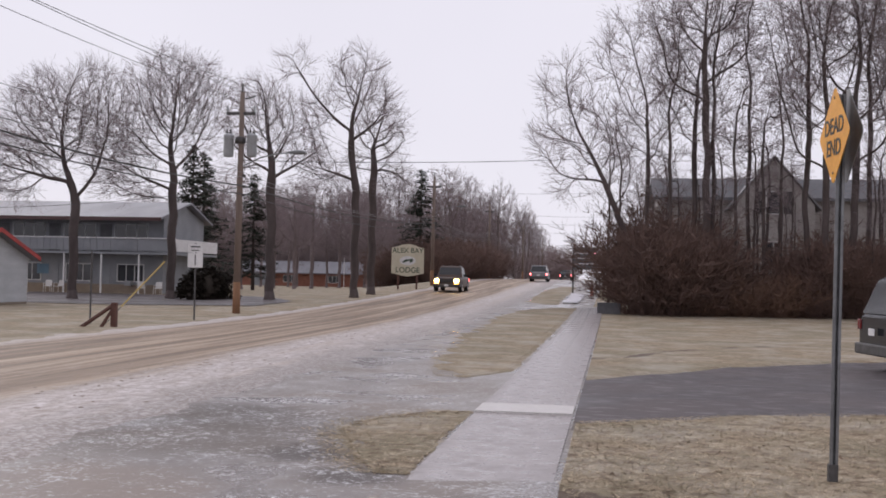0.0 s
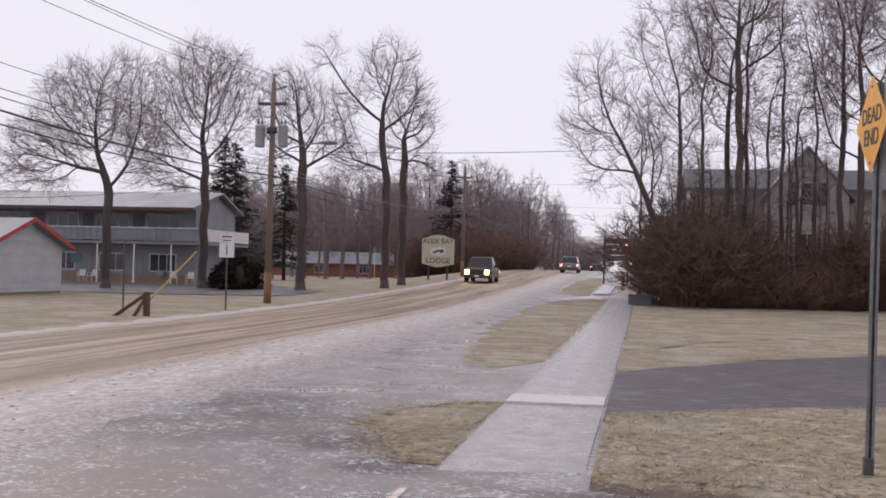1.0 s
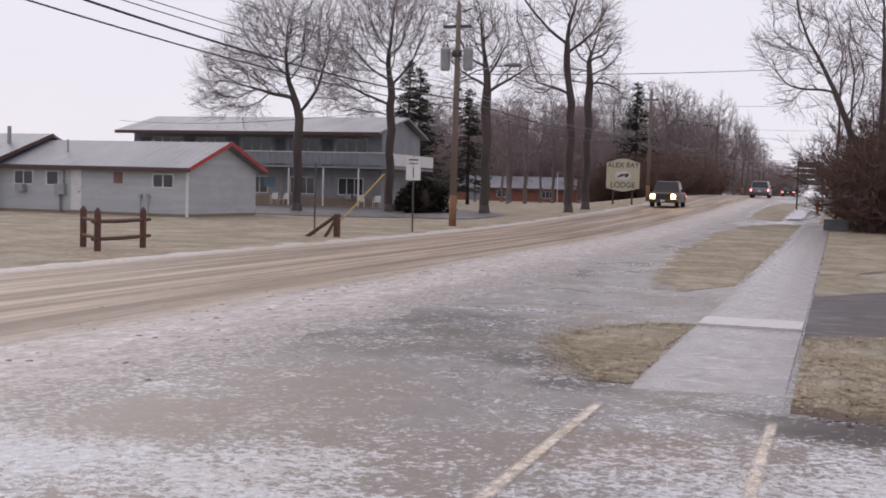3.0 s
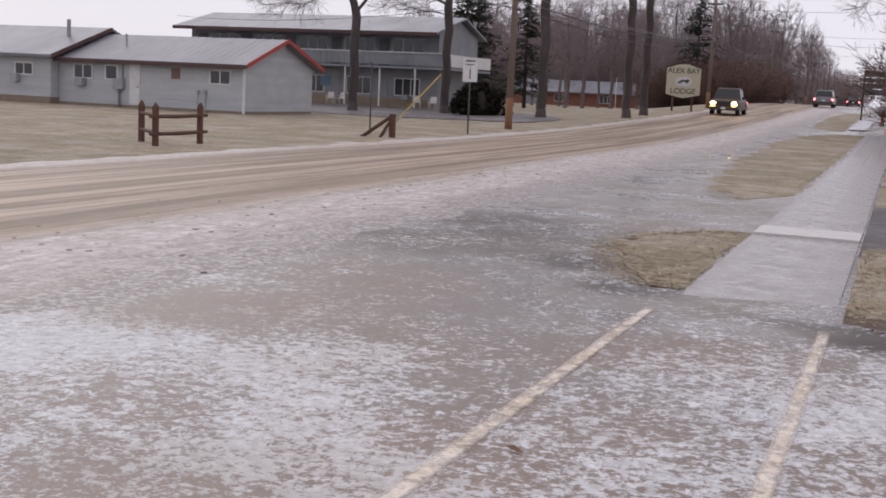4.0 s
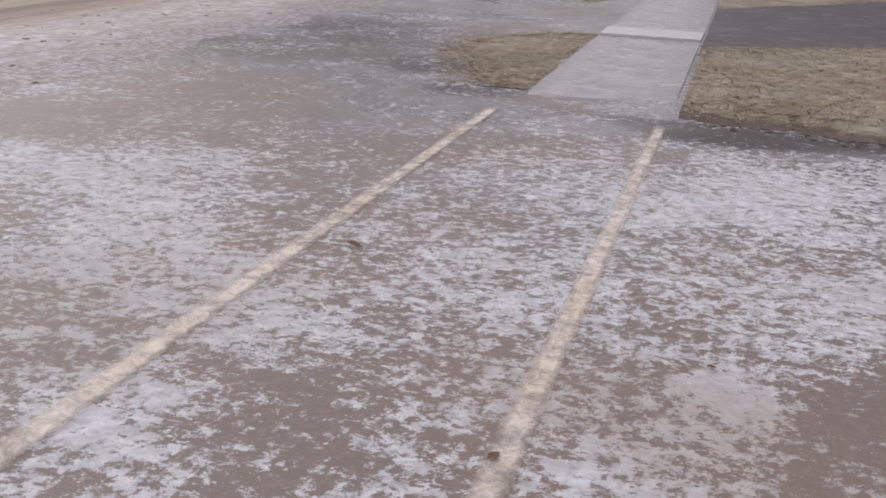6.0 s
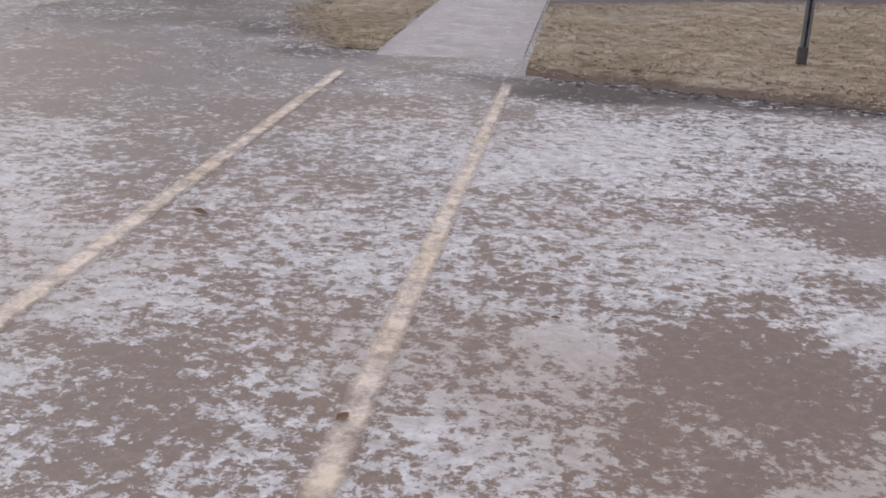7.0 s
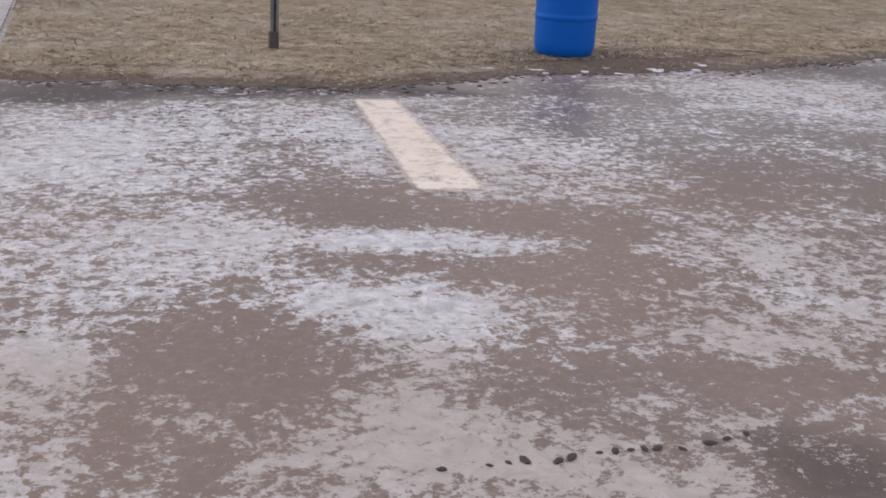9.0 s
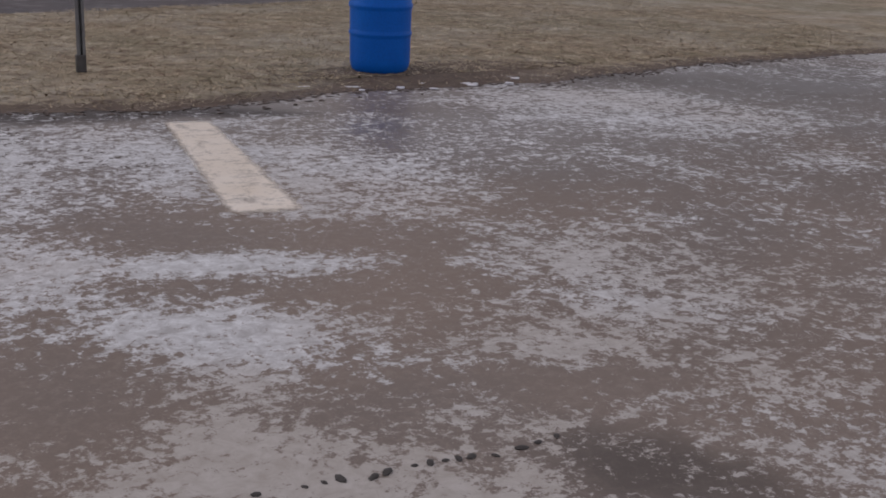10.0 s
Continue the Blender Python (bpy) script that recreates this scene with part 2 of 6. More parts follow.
def slush_road():
    """A snowy road with sanded brown wheel tracks; local x is across the road."""
    k = Nodes("sanded_snowy_road")
    x = k.along(0)
    wob = k.math("MULTIPLY", k.math("SUBTRACT", k.noise(0.5, 5, 0.6, 0.2, (0.7, 0.12, 1)), 0.5), 1.6)
    xx = k.math("ADD", x, wob)
    lane = k.math("MULTIPLY", k.ramp(xx, -13.9, -13.0, True), k.math("SUBTRACT", 1.0, k.ramp(xx, -8.4, -7.5, True)))
    streak = k.noise(1.0, 7, 0.68, 0.15, (3.0, 0.06, 1))
    fine = k.noise(6.0, 6, 0.7, 0.3, (1, 0.35, 1))
    snow = k.mix(k.ramp(fine, 0.32, 0.68), (0.35, 0.30, 0.272), (0.68, 0.635, 0.64))
    snow = k.mix(k.math("MULTIPLY", k.ramp(k.noise(2.2, 8, 0.75, 0.4, (1, 0.4, 1)), 0.50, 0.62), 0.55), snow, (0.33, 0.27, 0.225))
    snow = k.mix(k.math("MULTIPLY", k.ramp(k.noise(9.0, 9, 0.75, 0.3, (1, 0.6, 1)), 0.48, 0.55), 0.6), snow, (0.27, 0.22, 0.19))
    brown = k.mix(k.ramp(streak, 0.42, 0.60), (0.155, 0.102, 0.062), (0.42, 0.315, 0.225))
    brown = k.mix(k.math("MULTIPLY", k.ramp(fine, 0.5, 0.75), 0.4), brown, (0.50, 0.42, 0.36))
    ruts = k.math("MULTIPLY", k.ramp(streak, 0.52, 0.62), 0.4)
    c = k.mix(lane, k.mix(ruts, snow, (0.40, 0.32, 0.25)), brown)
    # dark wheel ruts
    for at in (-12.2, -10.5, -8.8):
        gap = k.math("ABSOLUTE", k.math("SUBTRACT", xx, at))
        c = k.mix(k.math("MULTIPLY", k.math("SUBTRACT", 1.0, k.ramp(gap, 0.05, 0.40, True)), 0.5), c, (0.13, 0.085, 0.052))
    # the near shoulder thins out to wet asphalt
    near = k.ramp(k.math("ADD", x, k.math("MULTIPLY", k.math("SUBTRACT", k.noise(1.3, 7, 0.7, 0.5, (1, 0.5, 1)), 0.5), 3.2)), -6.6, -5.9)
    c = k.mix(k.math("MULTIPLY", near, 0.8), c, k.mix(k.ramp(k.noise(15, 9, 0.74, 0.2), 0.50, 0.55), (0.18, 0.145, 0.128), (0.46, 0.43, 0.42)))
    k.set(color=c, rough=k.scalar(near, 0.55, 0.5), spec=0.3)
    k.bump(k.math("ADD", fine, k.math("MULTIPLY", streak, 0.8)), 0.5, 0.03)
    return k.mat


def lawn_soil():
    k = Nodes("dormant_lawn")
    big, mid, fine = k.noise(0.35, 4, 0.6, 0.3), k.noise(2.2, 5, 0.65, 0.3), k.noise(10, 8, 0.8, 0.4)
    c = k.mix(k.ramp(mid, 0.40, 0.60), (0.275, 0.212, 0.145), (0.39, 0.315, 0.222))
    c = k.mix(k.math("MULTIPLY", k.ramp(k.noise(1.0, 6, 0.7, 0.3, (0.6, 1.0, 1)), 0.50, 0.68), 0.4), c, (0.19, 0.165, 0.115))
    c = k.mix(k.math("MULTIPLY", k.ramp(big, 0.44, 0.60), 0.6), c, (0.20, 0.188, 0.128))
    c = k.mix(k.math("MULTIPLY", k.ramp(k.noise(4.5, 6, 0.7, 0.5), 0.47, 0.58), 0.6), c, (0.25, 0.212, 0.14))
    c = k.mix(k.math("MULTIPLY", k.ramp(k.noise(3.0, 6, 0.7, 0.3), 0.54, 0.64), 0.6), c, (0.46, 0.40, 0.31))
    c = k.mix(k.math("MULTIPLY", k.ramp(k.noise(7.0, 6, 0.7, 0.3), 0.51, 0.61), 0.8), c, (0.165, 0.115, 0.075))
    c = k.mix(k.math("MULTIPLY", k.ramp(fine, 0.48, 0.72), 0.55), c, (0.14, 0.112, 0.08))
    c = k.mix(k.math("MULTIPLY", k.ramp(k.noise(0.6, 5, 0.65), 0.46, 0.66), 0.55), c, (0.45, 0.415, 0.36))
    mud = k.ramp(k.math("ADD", k.attr("mud"), k.math("MULTIPLY", k.math("SUBTRACT", k.noise(7, 6, 0.7), 0.5), 1.2)), 0.22, 0.55)
    c = k.mix(k.math("MULTIPLY", mud, 0.85), c, k.mix(k.ramp(fine, 0.4, 0.65), (0.085, 0.060, 0.052), (0.15, 0.11, 0.09)))
    k.set(color=c, rough=0.85, spec=0.2).bump(fine, 0.3, 0.015)
    return k.mat


def blades_mat():
    k = Nodes("straw_grass")
    r = k.chance(True)
    c = k.mix(k.ramp(r, 0.0, 0.8), (0.32, 0.245, 0.165), (0.64, 0.52, 0.365))
    c = k.mix(k.math("MULTIPLY", k.ramp(r, 0.8, 0.82), 0.6), c, (0.20, 0.19, 0.12))
    mid = k.noise(4.5, 6, 0.7, 0.5)
    c = k.mix(k.math("MULTIPLY", k.ramp(mid, 0.46, 0.56), 0.75), c, (0.26, 0.225, 0.145))
    c = k.mix(k.math("MULTIPLY", k.ramp(k.noise(3.0, 6, 0.7, 0.3), 0.52, 0.60), 0.7), c, (0.62, 0.53, 0.40))
    c = k.mix(k.math("MULTIPLY", k.ramp(k.noise(7.0, 6, 0.7, 0.3), 0.51, 0.60), 0.85), c, (0.155, 0.105, 0.068))
    c = k.mix(k.math("MULTIPLY", k.ramp(k.noise(0.8, 5, 0.7), 0.54, 0.70), 0.35), c, (0.155, 0.112, 0.075))
    k.set(color=c, rough=0.7, spec=0.25)
    return k.mat


def wet_concrete():
    k = Nodes("wet_concrete")
    big, mid, fine = k.noise(0.8, 5, 0.6, 0.4), k.noise(5, 5, 0.6, 0.3), k.noise(120, 3, 0.6)
    c = k.mix(k.ramp(big, 0.35, 0.65), (0.285, 0.252, 0.248), (0.365, 0.33, 0.322))
    c = k.mix(k.math("MULTIPLY", k.ramp(mid, 0.5, 0.75), 0.4), c, (0.22, 0.195, 0.19))
    c = k.mix(k.math("MULTIPLY", k.chance(), 0.14), c, (0.24, 0.215, 0.215))
    c = k.mix(k.math("MULTIPLY", k.ramp(fine, 0.55, 0.75), 0.25), c, (0.15, 0.135, 0.13))
    k.set(color=c, rough=k.scalar(k.ramp(mid, 0.35, 0.65), 0.2, 0.45), spec=0.45).bump(fine, 0.05, 0.003)
    return k.mat


def road_paint(name, a, b, gone):
    """Worn paint; where it is gone the mesh shows grey-brown asphalt."""
    k = Nodes(name)
    wear, fine = k.noise(7, 7, 0.72, 0.5), k.noise(60, 4, 0.7)
    c = k.mix(k.ramp(k.noise(1.7, 4, 0.6), 0.35, 0.65), a, b)
    worn = k.ramp(k.math("ADD", k.math("MULTIPLY", wear, 0.75), k.math("MULTIPLY", fine, 0.25)), gone - 0.10, gone + 0.14)
    c = k.mix(k.math("MULTIPLY", worn, 0.55), c, (0.36, 0.30, 0.26))
    # at the rims the paint breaks off unevenly
    keep = k.math("SUBTRACT", 1.0, k.math("MULTIPLY", worn, 0.68))
    rim = k.ramp(k.math("ADD", k.attr("rim"), k.math("MULTIPLY", k.math("SUBTRACT", k.noise(16, 6, 0.7, 0.3), 0.5), 1.5)), 0.10, 0.95)
    k.l.new(k.math("MULTIPLY", keep, k.math("SUBTRACT", 1.0, rim), True), k.bsdf.inputs["Alpha"])
    k.set(color=c, rough=0.45, spec=0.4).bump(fine, 0.15, 0.002)
    return k.mat


M_LOT, M_DRIVE, M_ROAD, M_LAWN, M_BLADE, M_WALK = wet_lot(), wet_drive(), slush_road(), lawn_soil(), blades_mat(), wet_concrete()
M_LINE = road_paint("worn_yellow_paint", (0.74, 0.66, 0.59), (0.72, 0.60, 0.46), 0.54)
M_BAR = road_paint("worn_cream_paint", (0.84, 0.755, 0.665), (0.76, 0.66, 0.55), 0.60)
M_SLAB = surface("pale_concrete", (0.64, 0.61, 0.59), (0.55, 0.52, 0.50), 4, 0.45, bump=0.15)
M_ICE = surface("trodden_ice", (0.62, 0.60, 0.64), (0.48, 0.46, 0.49), 2, 0.4)
M_WHITE_ICE = surface("white_ice_chips", (0.80, 0.79, 0.83), (0.66, 0.65, 0.69), 6, 0.4)
M_MUD = surface("dark_wet_mud", (0.060, 0.042, 0.036), (0.11, 0.078, 0.062), 9, 0.5, bump=0.5)
M_BARK = surface("grey_brown_bark", (0.070, 0.056, 0.053), (0.115, 0.092, 0.088), 1.5, 0.9, fine=25, bump=0.6, stretch=(1, 1, 0.3), spec=0.2)
# twig tones paler and greyer than the bark, with distance haze in the colour
M_TWIG = surface("hazed_twig_bark", (0.225, 0.178, 0.182), (0.30, 0.248, 0.258), 0.6, 0.9, bump=0, vary=0.3, spec=0.2)
M_TANBRUSH = surface("tan_brush", (0.27, 0.165, 0.12), (0.19, 0.12, 0.092), 0.5, 0.9, bump=0, vary=0.4, spec=0.2)
M_BRUSH = surface("red_brown_brush", (0.19, 0.122, 0.10), (0.13, 0.088, 0.078), 0.5, 0.9, bump=0, vary=0.4, spec=0.2)
# far saplings, lightened in base colour to stand for hazy air
M_WOODS = surface("haze_lightened_stems", (0.22, 0.172, 0.168), (0.28, 0.225, 0.225), 0.2, 0.9, bump=0, vary=0.3, spec=0.2)
# paler copy of the bark for far trees; air haze is put into it
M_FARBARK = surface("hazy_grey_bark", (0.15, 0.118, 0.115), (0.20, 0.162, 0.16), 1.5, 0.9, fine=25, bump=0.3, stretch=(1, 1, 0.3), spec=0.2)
M_NEEDLE = surface("conifer_needles", (0.030, 0.042, 0.032), (0.05, 0.058, 0.045), 0.7, 0.8, bump=0, vary=0.3, spec=0.2)
M_POLE = surface("weathered_pole_wood", (0.155, 0.115, 0.095), (0.225, 0.175, 0.15), 1.2, 0.85, fine=30, stretch=(3, 3, 0.15), bump=0.5)
M_BUTT = surface("orange_stained_pole_butt", (0.27, 0.13, 0.06), (0.20, 0.11, 0.065), 1.2, 0.85, fine=30, stretch=(3, 3, 0.15), bump=0.5)
M_RAIL = surface("dark_red_brown_timber", (0.085, 0.035, 0.026), (0.12, 0.055, 0.04), 2, 0.75, fine=30, bump=0.4)
M_STEEL = surface("galvanised_steel", (0.24, 0.245, 0.25), (0.17, 0.17, 0.175), 6, 0.5, 0.6, bump=0.1)
M_DARKSTEEL = surface("dull_dark_steel", (0.11, 0.105, 0.105), (0.07, 0.066, 0.066), 6, 0.55, 0.5, bump=0.1)
M_TANK = surface("grey_transformer_paint", (0.36, 0.37, 0.39), (0.29, 0.30, 0.31), 3, 0.5, bump=0.1)
M_WIRE = surface("black_cable", (0.03, 0.03, 0.032), (0.045, 0.045, 0.048), 2, 0.6, bump=0)
M_WIRE_PALE = surface("bare_grey_conductor", (0.17, 0.165, 0.17), (0.12, 0.115, 0.12), 2, 0.5, bump=0)
M_SIGNY = surface("amber_sign_sheeting", (0.80, 0.36, 0.012), (0.70, 0.30, 0.01), 5, 0.4, bump=0.03, vary=0)
M_BLACK = surface("black_paint", (0.018, 0.017, 0.017), (0.03, 0.028, 0.028), 5, 0.5, bump=0.05)
M_SIGNBACK = surface("dull_aluminium", (0.26, 0.26, 0.265), (0.19, 0.19, 0.195), 4, 0.45, 0.6, bump=0.05)
M_WHITE = surface("white_paint", (0.74, 0.73, 0.73), (0.62, 0.61, 0.61), 3, 0.5, bump=0.1)
M_CREAM = surface("cream_sign_board", (0.62, 0.57, 0.43), (0.54, 0.49, 0.37), 2, 0.6, bump=0.1)
M_GREENLET = surface("dark_green_lettering", (0.04, 0.07, 0.045), (0.06, 0.09, 0.06), 4, 0.6, bump=0)
M_BLUE = surface("blue_polyethylene", (0.0, 0.105, 0.50), (0.0, 0.12, 0.54), 2.5, 0.5, bump=0.05, fine=60, vary=0, spec=0.2)
M_SIDING = surface("pale_grey_siding", (0.50, 0.515, 0.53), (0.43, 0.445, 0.46), 1.0, 0.65, fine=18, stretch=(0.4, 1, 3), bump=0.15, vary=0.2)
M_LODGE = surface("grey_lodge_siding", (0.275, 0.283, 0.30), (0.225, 0.232, 0.25), 0.8, 0.7, fine=15, bump=0.15)
M_METALROOF = surface("grey_metal_roof", (0.215, 0.212, 0.24), (0.175, 0.172, 0.195), 0.6, 0.45, 0.2, bump=0.1, stretch=(1, 0.3, 1))
M_SHINGLE = surface("dark_shingles", (0.10, 0.10, 0.11), (0.15, 0.15, 0.16), 1.2, 0.8, fine=12, bump=0.4)
M_REDTRIM = surface("red_trim_paint", (0.42, 0.045, 0.04), (0.34, 0.04, 0.036), 2, 0.55, bump=0.05)
M_MAROON = surface("maroon_eave", (0.11, 0.055, 0.052), (0.08, 0.045, 0.043), 2, 0.7, bump=0.05)
M_BRICK = surface("red_brown_brick", (0.20, 0.075, 0.05), (0.26, 0.11, 0.075), 1.5, 0.85, fine=14, bump=0.4)
M_TANWALL = surface("tan_masonry_base", (0.28, 0.22, 0.165), (0.23, 0.18, 0.14), 2.5, 0.8, bump=0.3)
M_HOUSE = surface("beige_house_siding", (0.37, 0.345, 0.33), (0.31, 0.29, 0.275), 1.0, 0.7, fine=16, stretch=(0.4, 1, 3), bump=0.15)
M_PATCHRED = surface("faded_red_panel", (0.24, 0.13, 0.12), (0.20, 0.11, 0.105), 3, 0.7, bump=0.05)
M_BLUEPANEL = surface("faded_blue_panel", (0.13, 0.22, 0.30), (0.11, 0.18, 0.25), 3, 0.7, bump=0.05)
M_TYRE = surface("tyre_rubber", (0.018, 0.017, 0.017), (0.03, 0.028, 0.026), 8, 0.85, bump=0.2)
M_RIM = surface("dull_alloy", (0.30, 0.30, 0.31), (0.22, 0.22, 0.23), 6, 0.4, 0.8, bump=0.05)
M_TRUCK = surface("dark_muddy_car_paint", (0.050, 0.026, 0.018), (0.085, 0.05, 0.036), 1.5, 0.45, 0.1, bump=0.05)
M_SILVER = surface("grey_car_paint", (0.18, 0.175, 0.185), (0.24, 0.235, 0.245), 1.5, 0.3, 0.3, bump=0.03)
M_NAVY = surface("black_blue_car_paint", (0.006, 0.007, 0.010), (0.011, 0.012, 0.016), 1.5, 0.18, 0.0, bump=0.02)
M_CHROME = surface("dull_chrome", (0.45, 0.45, 0.46), (0.35, 0.35, 0.36), 6, 0.25, 1.0, bump=0.02)
M_HYDRANT = surface("faded_red_iron", (0.28, 0.06, 0.035), (0.20, 0.05, 0.03), 5, 0.6, bump=0.15)
M_YELLOW = surface("yellow_guy_guard", (0.52, 0.38, 0.12), (0.45, 0.33, 0.10), 4, 0.5, bump=0.05)
M_PLASTICW = surface("white_plastic", (0.68, 0.66, 0.64), (0.60, 0.58, 0.56), 4, 0.4, bump=0.02)
M_DIRT = surface("wet_black_grit", (0.035, 0.030, 0.028), (0.06, 0.05, 0.045), 6, 0.6, bump=0.4)
M_LEAF = surface("wet_brown_leaf", (0.12, 0.06, 0.03), (0.20, 0.11, 0.05), 8, 0.6, bump=0.1, vary=0.5)
M_SLUSH = surface("dirty_slush", (0.24, 0.19, 0.155), (0.40, 0.345, 0.30), 8, 0.6, bump=0.3)
M_HEAD = glow("headlight_glow", (1.0, 0.62, 0.15), 32.0)
M_LENS = surface("red_lamp_lens", (0.20, 0.012, 0.014), (0.15, 0.01, 0.012), 6, 0.2, bump=0)
# glow of the bars added for the headlights' orange halo
M_AMBER = glow("amber_halo_glow", (1.0, 0.42, 0.06), 7.0)
M_TAIL = glow("tail_light_glow", (1.0, 0.10, 0.10), 9.0)
M_SIGNAL = glow("signal_red_glow", (1.0, 0.12, 0.18), 22.0)
M_PORCH = glow("porch_lamp_glow", (1.0, 0.72, 0.40), 22.0)


def glass(name, tone):
    k = Nodes(name)
    k.set(color=k.mix(k.noise(1.5, 3), tone, tuple(1.6 * v for v in tone)), rough=0.08, spec=0.6)
    return k.mat


M_GLASS = glass("dark_window_glass", (0.022, 0.022, 0.026))
M_CARGLASS = glass("tinted_car_glass", (0.015, 0.016, 0.018))

# ---- ground, road, lot, pavement ----
S_BREAKS = [-60, -30, -10, 0, 10, 20, 30, 35, 38, 41, 44, 47, 50, 53, 56, 59, 62, 65, 68, 71, 74, 77, 80, 84, 88, 92, 96, 100, 105, 110, 115, 120, 125, 130, 135, 140, 150, 170, 200, 250, 320, 450, 700, 1200, 2500]
TURNED = pose(0, 0, 0, 0, 0, BEARING)


def lerp_at(keys, v):
    """Value at v in rows of (key, value)."""
    if v <= keys[0][0]:
        return keys[0][1]
    for (a, p), (b, q) in zip(keys, keys[1:]):
        if v <= b:
            return p + (q - p) * (v - a) / (b - a)
    return keys[-1][1]


def rows_between(a, b, step):
    marks = {a, b} | {s for s in S_BREAKS if a < s < b}
    fine = sorted(marks)
    out = []
    for p, q in zip(fine, fine[1:]):
        n = max(1, int((q - p) / step)) if step and p < 150 else 1
        out += [p + (q - p) * i / n for i in range(n)]
    return out + [b]


def ground_height(u, s):
    """The height as the sheets carry it, straight between the breaks."""
    for a, b in zip(S_BREAKS, S_BREAKS[1:]):
        if s <= b:
            k = (s - a) / (b - a)
            return height(u, a) * (1 - k) + height(u, b) * k
    return height(u, s)


COLS = [-1500, -500, -200, -120, -80, -60, -50, -44, -38, -34, -30, -28, -26, -24, -22, -20, -18, -16, -10, -5, 0, 5, 12, 20, 30, 60, 120, 300, 800, 1500]


def turf_height(u, s):
    """The height of the ground sheet's own faces at u, s."""
    for a, b in zip(COLS, COLS[1:]):
        if u <= b:
            k = (u - a) / (b - a)
            return ground_height(a, s) * (1 - k) + ground_height(b, s) * k
    return ground_height(u, s)


def sheet(name, left, right, a, b, lift, mat, label, category, step=1.0, across=6, ragged=0.0, thick=0.0, kind="structure", freq=0.9):
    """A strip of ground between two edges, given as rows of (s, u), with ragged rims."""
    g, rows = Solid(), rows_between(a, b, step)
    for s in rows:
        l, r = lerp_at(left, s), lerp_at(right, s)
        l += ragged * noise.fractal((l * 0.3, s * freq, 1.7), 0.6, 2.0, 5)
        r += (0.12 if ragged > 0.4 else 1.0) * ragged * noise.fractal((r * 0.3 + 9, s * freq, 4.2), 0.6, 2.0, 5)
        for i in range(across + 1):
            u = l + (r - l) * i / across
            rim = (i in (0, across) or s in (rows[0], rows[-1])) and thick
            g.v.append((u, s, turf_height(u, s) + (0.002 if rim else lift)))
    n = across + 1
    for j in range(len(rows) - 1):
        for i in range(across):
            g.f.append((j * n + i, j * n + i + 1, (j + 1) * n + i + 1, (j + 1) * n + i))
            g.m.append(0)
    return single(name, g, mat, TURNED, label, category, kind=kind)


g = Solid()
for s in S_BREAKS:
    for u in COLS:
        g.v.append((u, s, height(u, s)))
nc = len(COLS)
for j in range(len(S_BREAKS) - 1):
    for i in range(nc - 1):
        g.f.append((j * nc + i, j * nc + i + 1, (j + 1) * nc + i + 1, (j + 1) * nc + i))
        g.m.append(0)
ground = single("ground", g, M_LAWN, TURNED, "dormant straw-coloured lawn with dull green patches", "ground", kind="structure")

# crusted, bare, grimy and reflection-darkened places of the lot: x, y, half-width across, half-length along the line
# from the origin, cover
ICY = ((-3.8, 6.19, 0.56, 0.86, 0.57), (-5.23, 8.91, 0.79, 0.94, 0.52), (-2.17, 6.16, 0.48, 0.81, 0.56), (-1.5, 4.7, 0.3, 0.47, 0.55),
       (-2.0, 5.14, 0.4, 0.59, 0.56), (-1.26, 3.21, 0.21, 0.24, 0.56), (-0.93, 4.06, 0.23, 0.35, 0.56), (-0.39, 6.53, 0.27, 0.34, 0.53), (1.14, 6.41, 0.47, 0.78, 0.56),
       (0.68, 6.72, 1.02, 0.73, 0.55), (-0.07, 4.66, 0.47, 0.51, 0.52), (0.3, 3.05, 0.33, 0.21, 0.54))
ICY_RIGHT = ((0.68, 3.65, 0.18, 0.19, 0.6), (1.9, 3.48, 0.18, 0.25, 0.6), (2.35, 4.53, 0.57, 0.13, 0.62), (1.94, 3.81, 0.31, 0.3, 0.6), (3.05, 3.05, 0.24, 0.14, 0.58),
             (3.88, 3.69, 0.46, 0.51, 0.53), (6.96, 6.83, 0.99, 0.66, 0.54), (1.11, 4.94, 0.61, 0.49, 0.55), (3.63, 5.56, 0.51, 0.54, 0.53), (1.78, 2.48, 0.57, 0.08, 0.58),
             (2.64, 2.41, 0.45, 0.16, 0.55), (1.65, 2.75, 0.2, 0.18, 0.57), (4.46, 3.93, 0.29, 0.3, 0.54), (2.5, 6.7, 1.1, 0.6, 0.54))
CRUST = ICY + ICY_RIGHT
OPEN_LEFT = ((-2.45, 8.89, 0.94, 1.61, 0.41), (-3.54, 7.52, 0.59, 0.52, 0.40), (-3.13, 5.59, 0.38, 0.31, 0.42), (-1.53, 5.78, 0.27, 0.45, 0.40), (-0.87, 7.23, 0.6, 0.66, 0.41), (0.01, 7.47, 0.7, 0.42, 0.42),
             (-0.87, 3.32, 0.16, 0.41, 0.37), (-1.65, 4.7, 0.1, 0.2, 0.42), (-1.38, 6.6, 0.27, 0.84, 0.42), (-0.8, 3.64, 0.11, 0.38, 0.43), (-2.3, 10.5, 1.7, 3.0, .43))
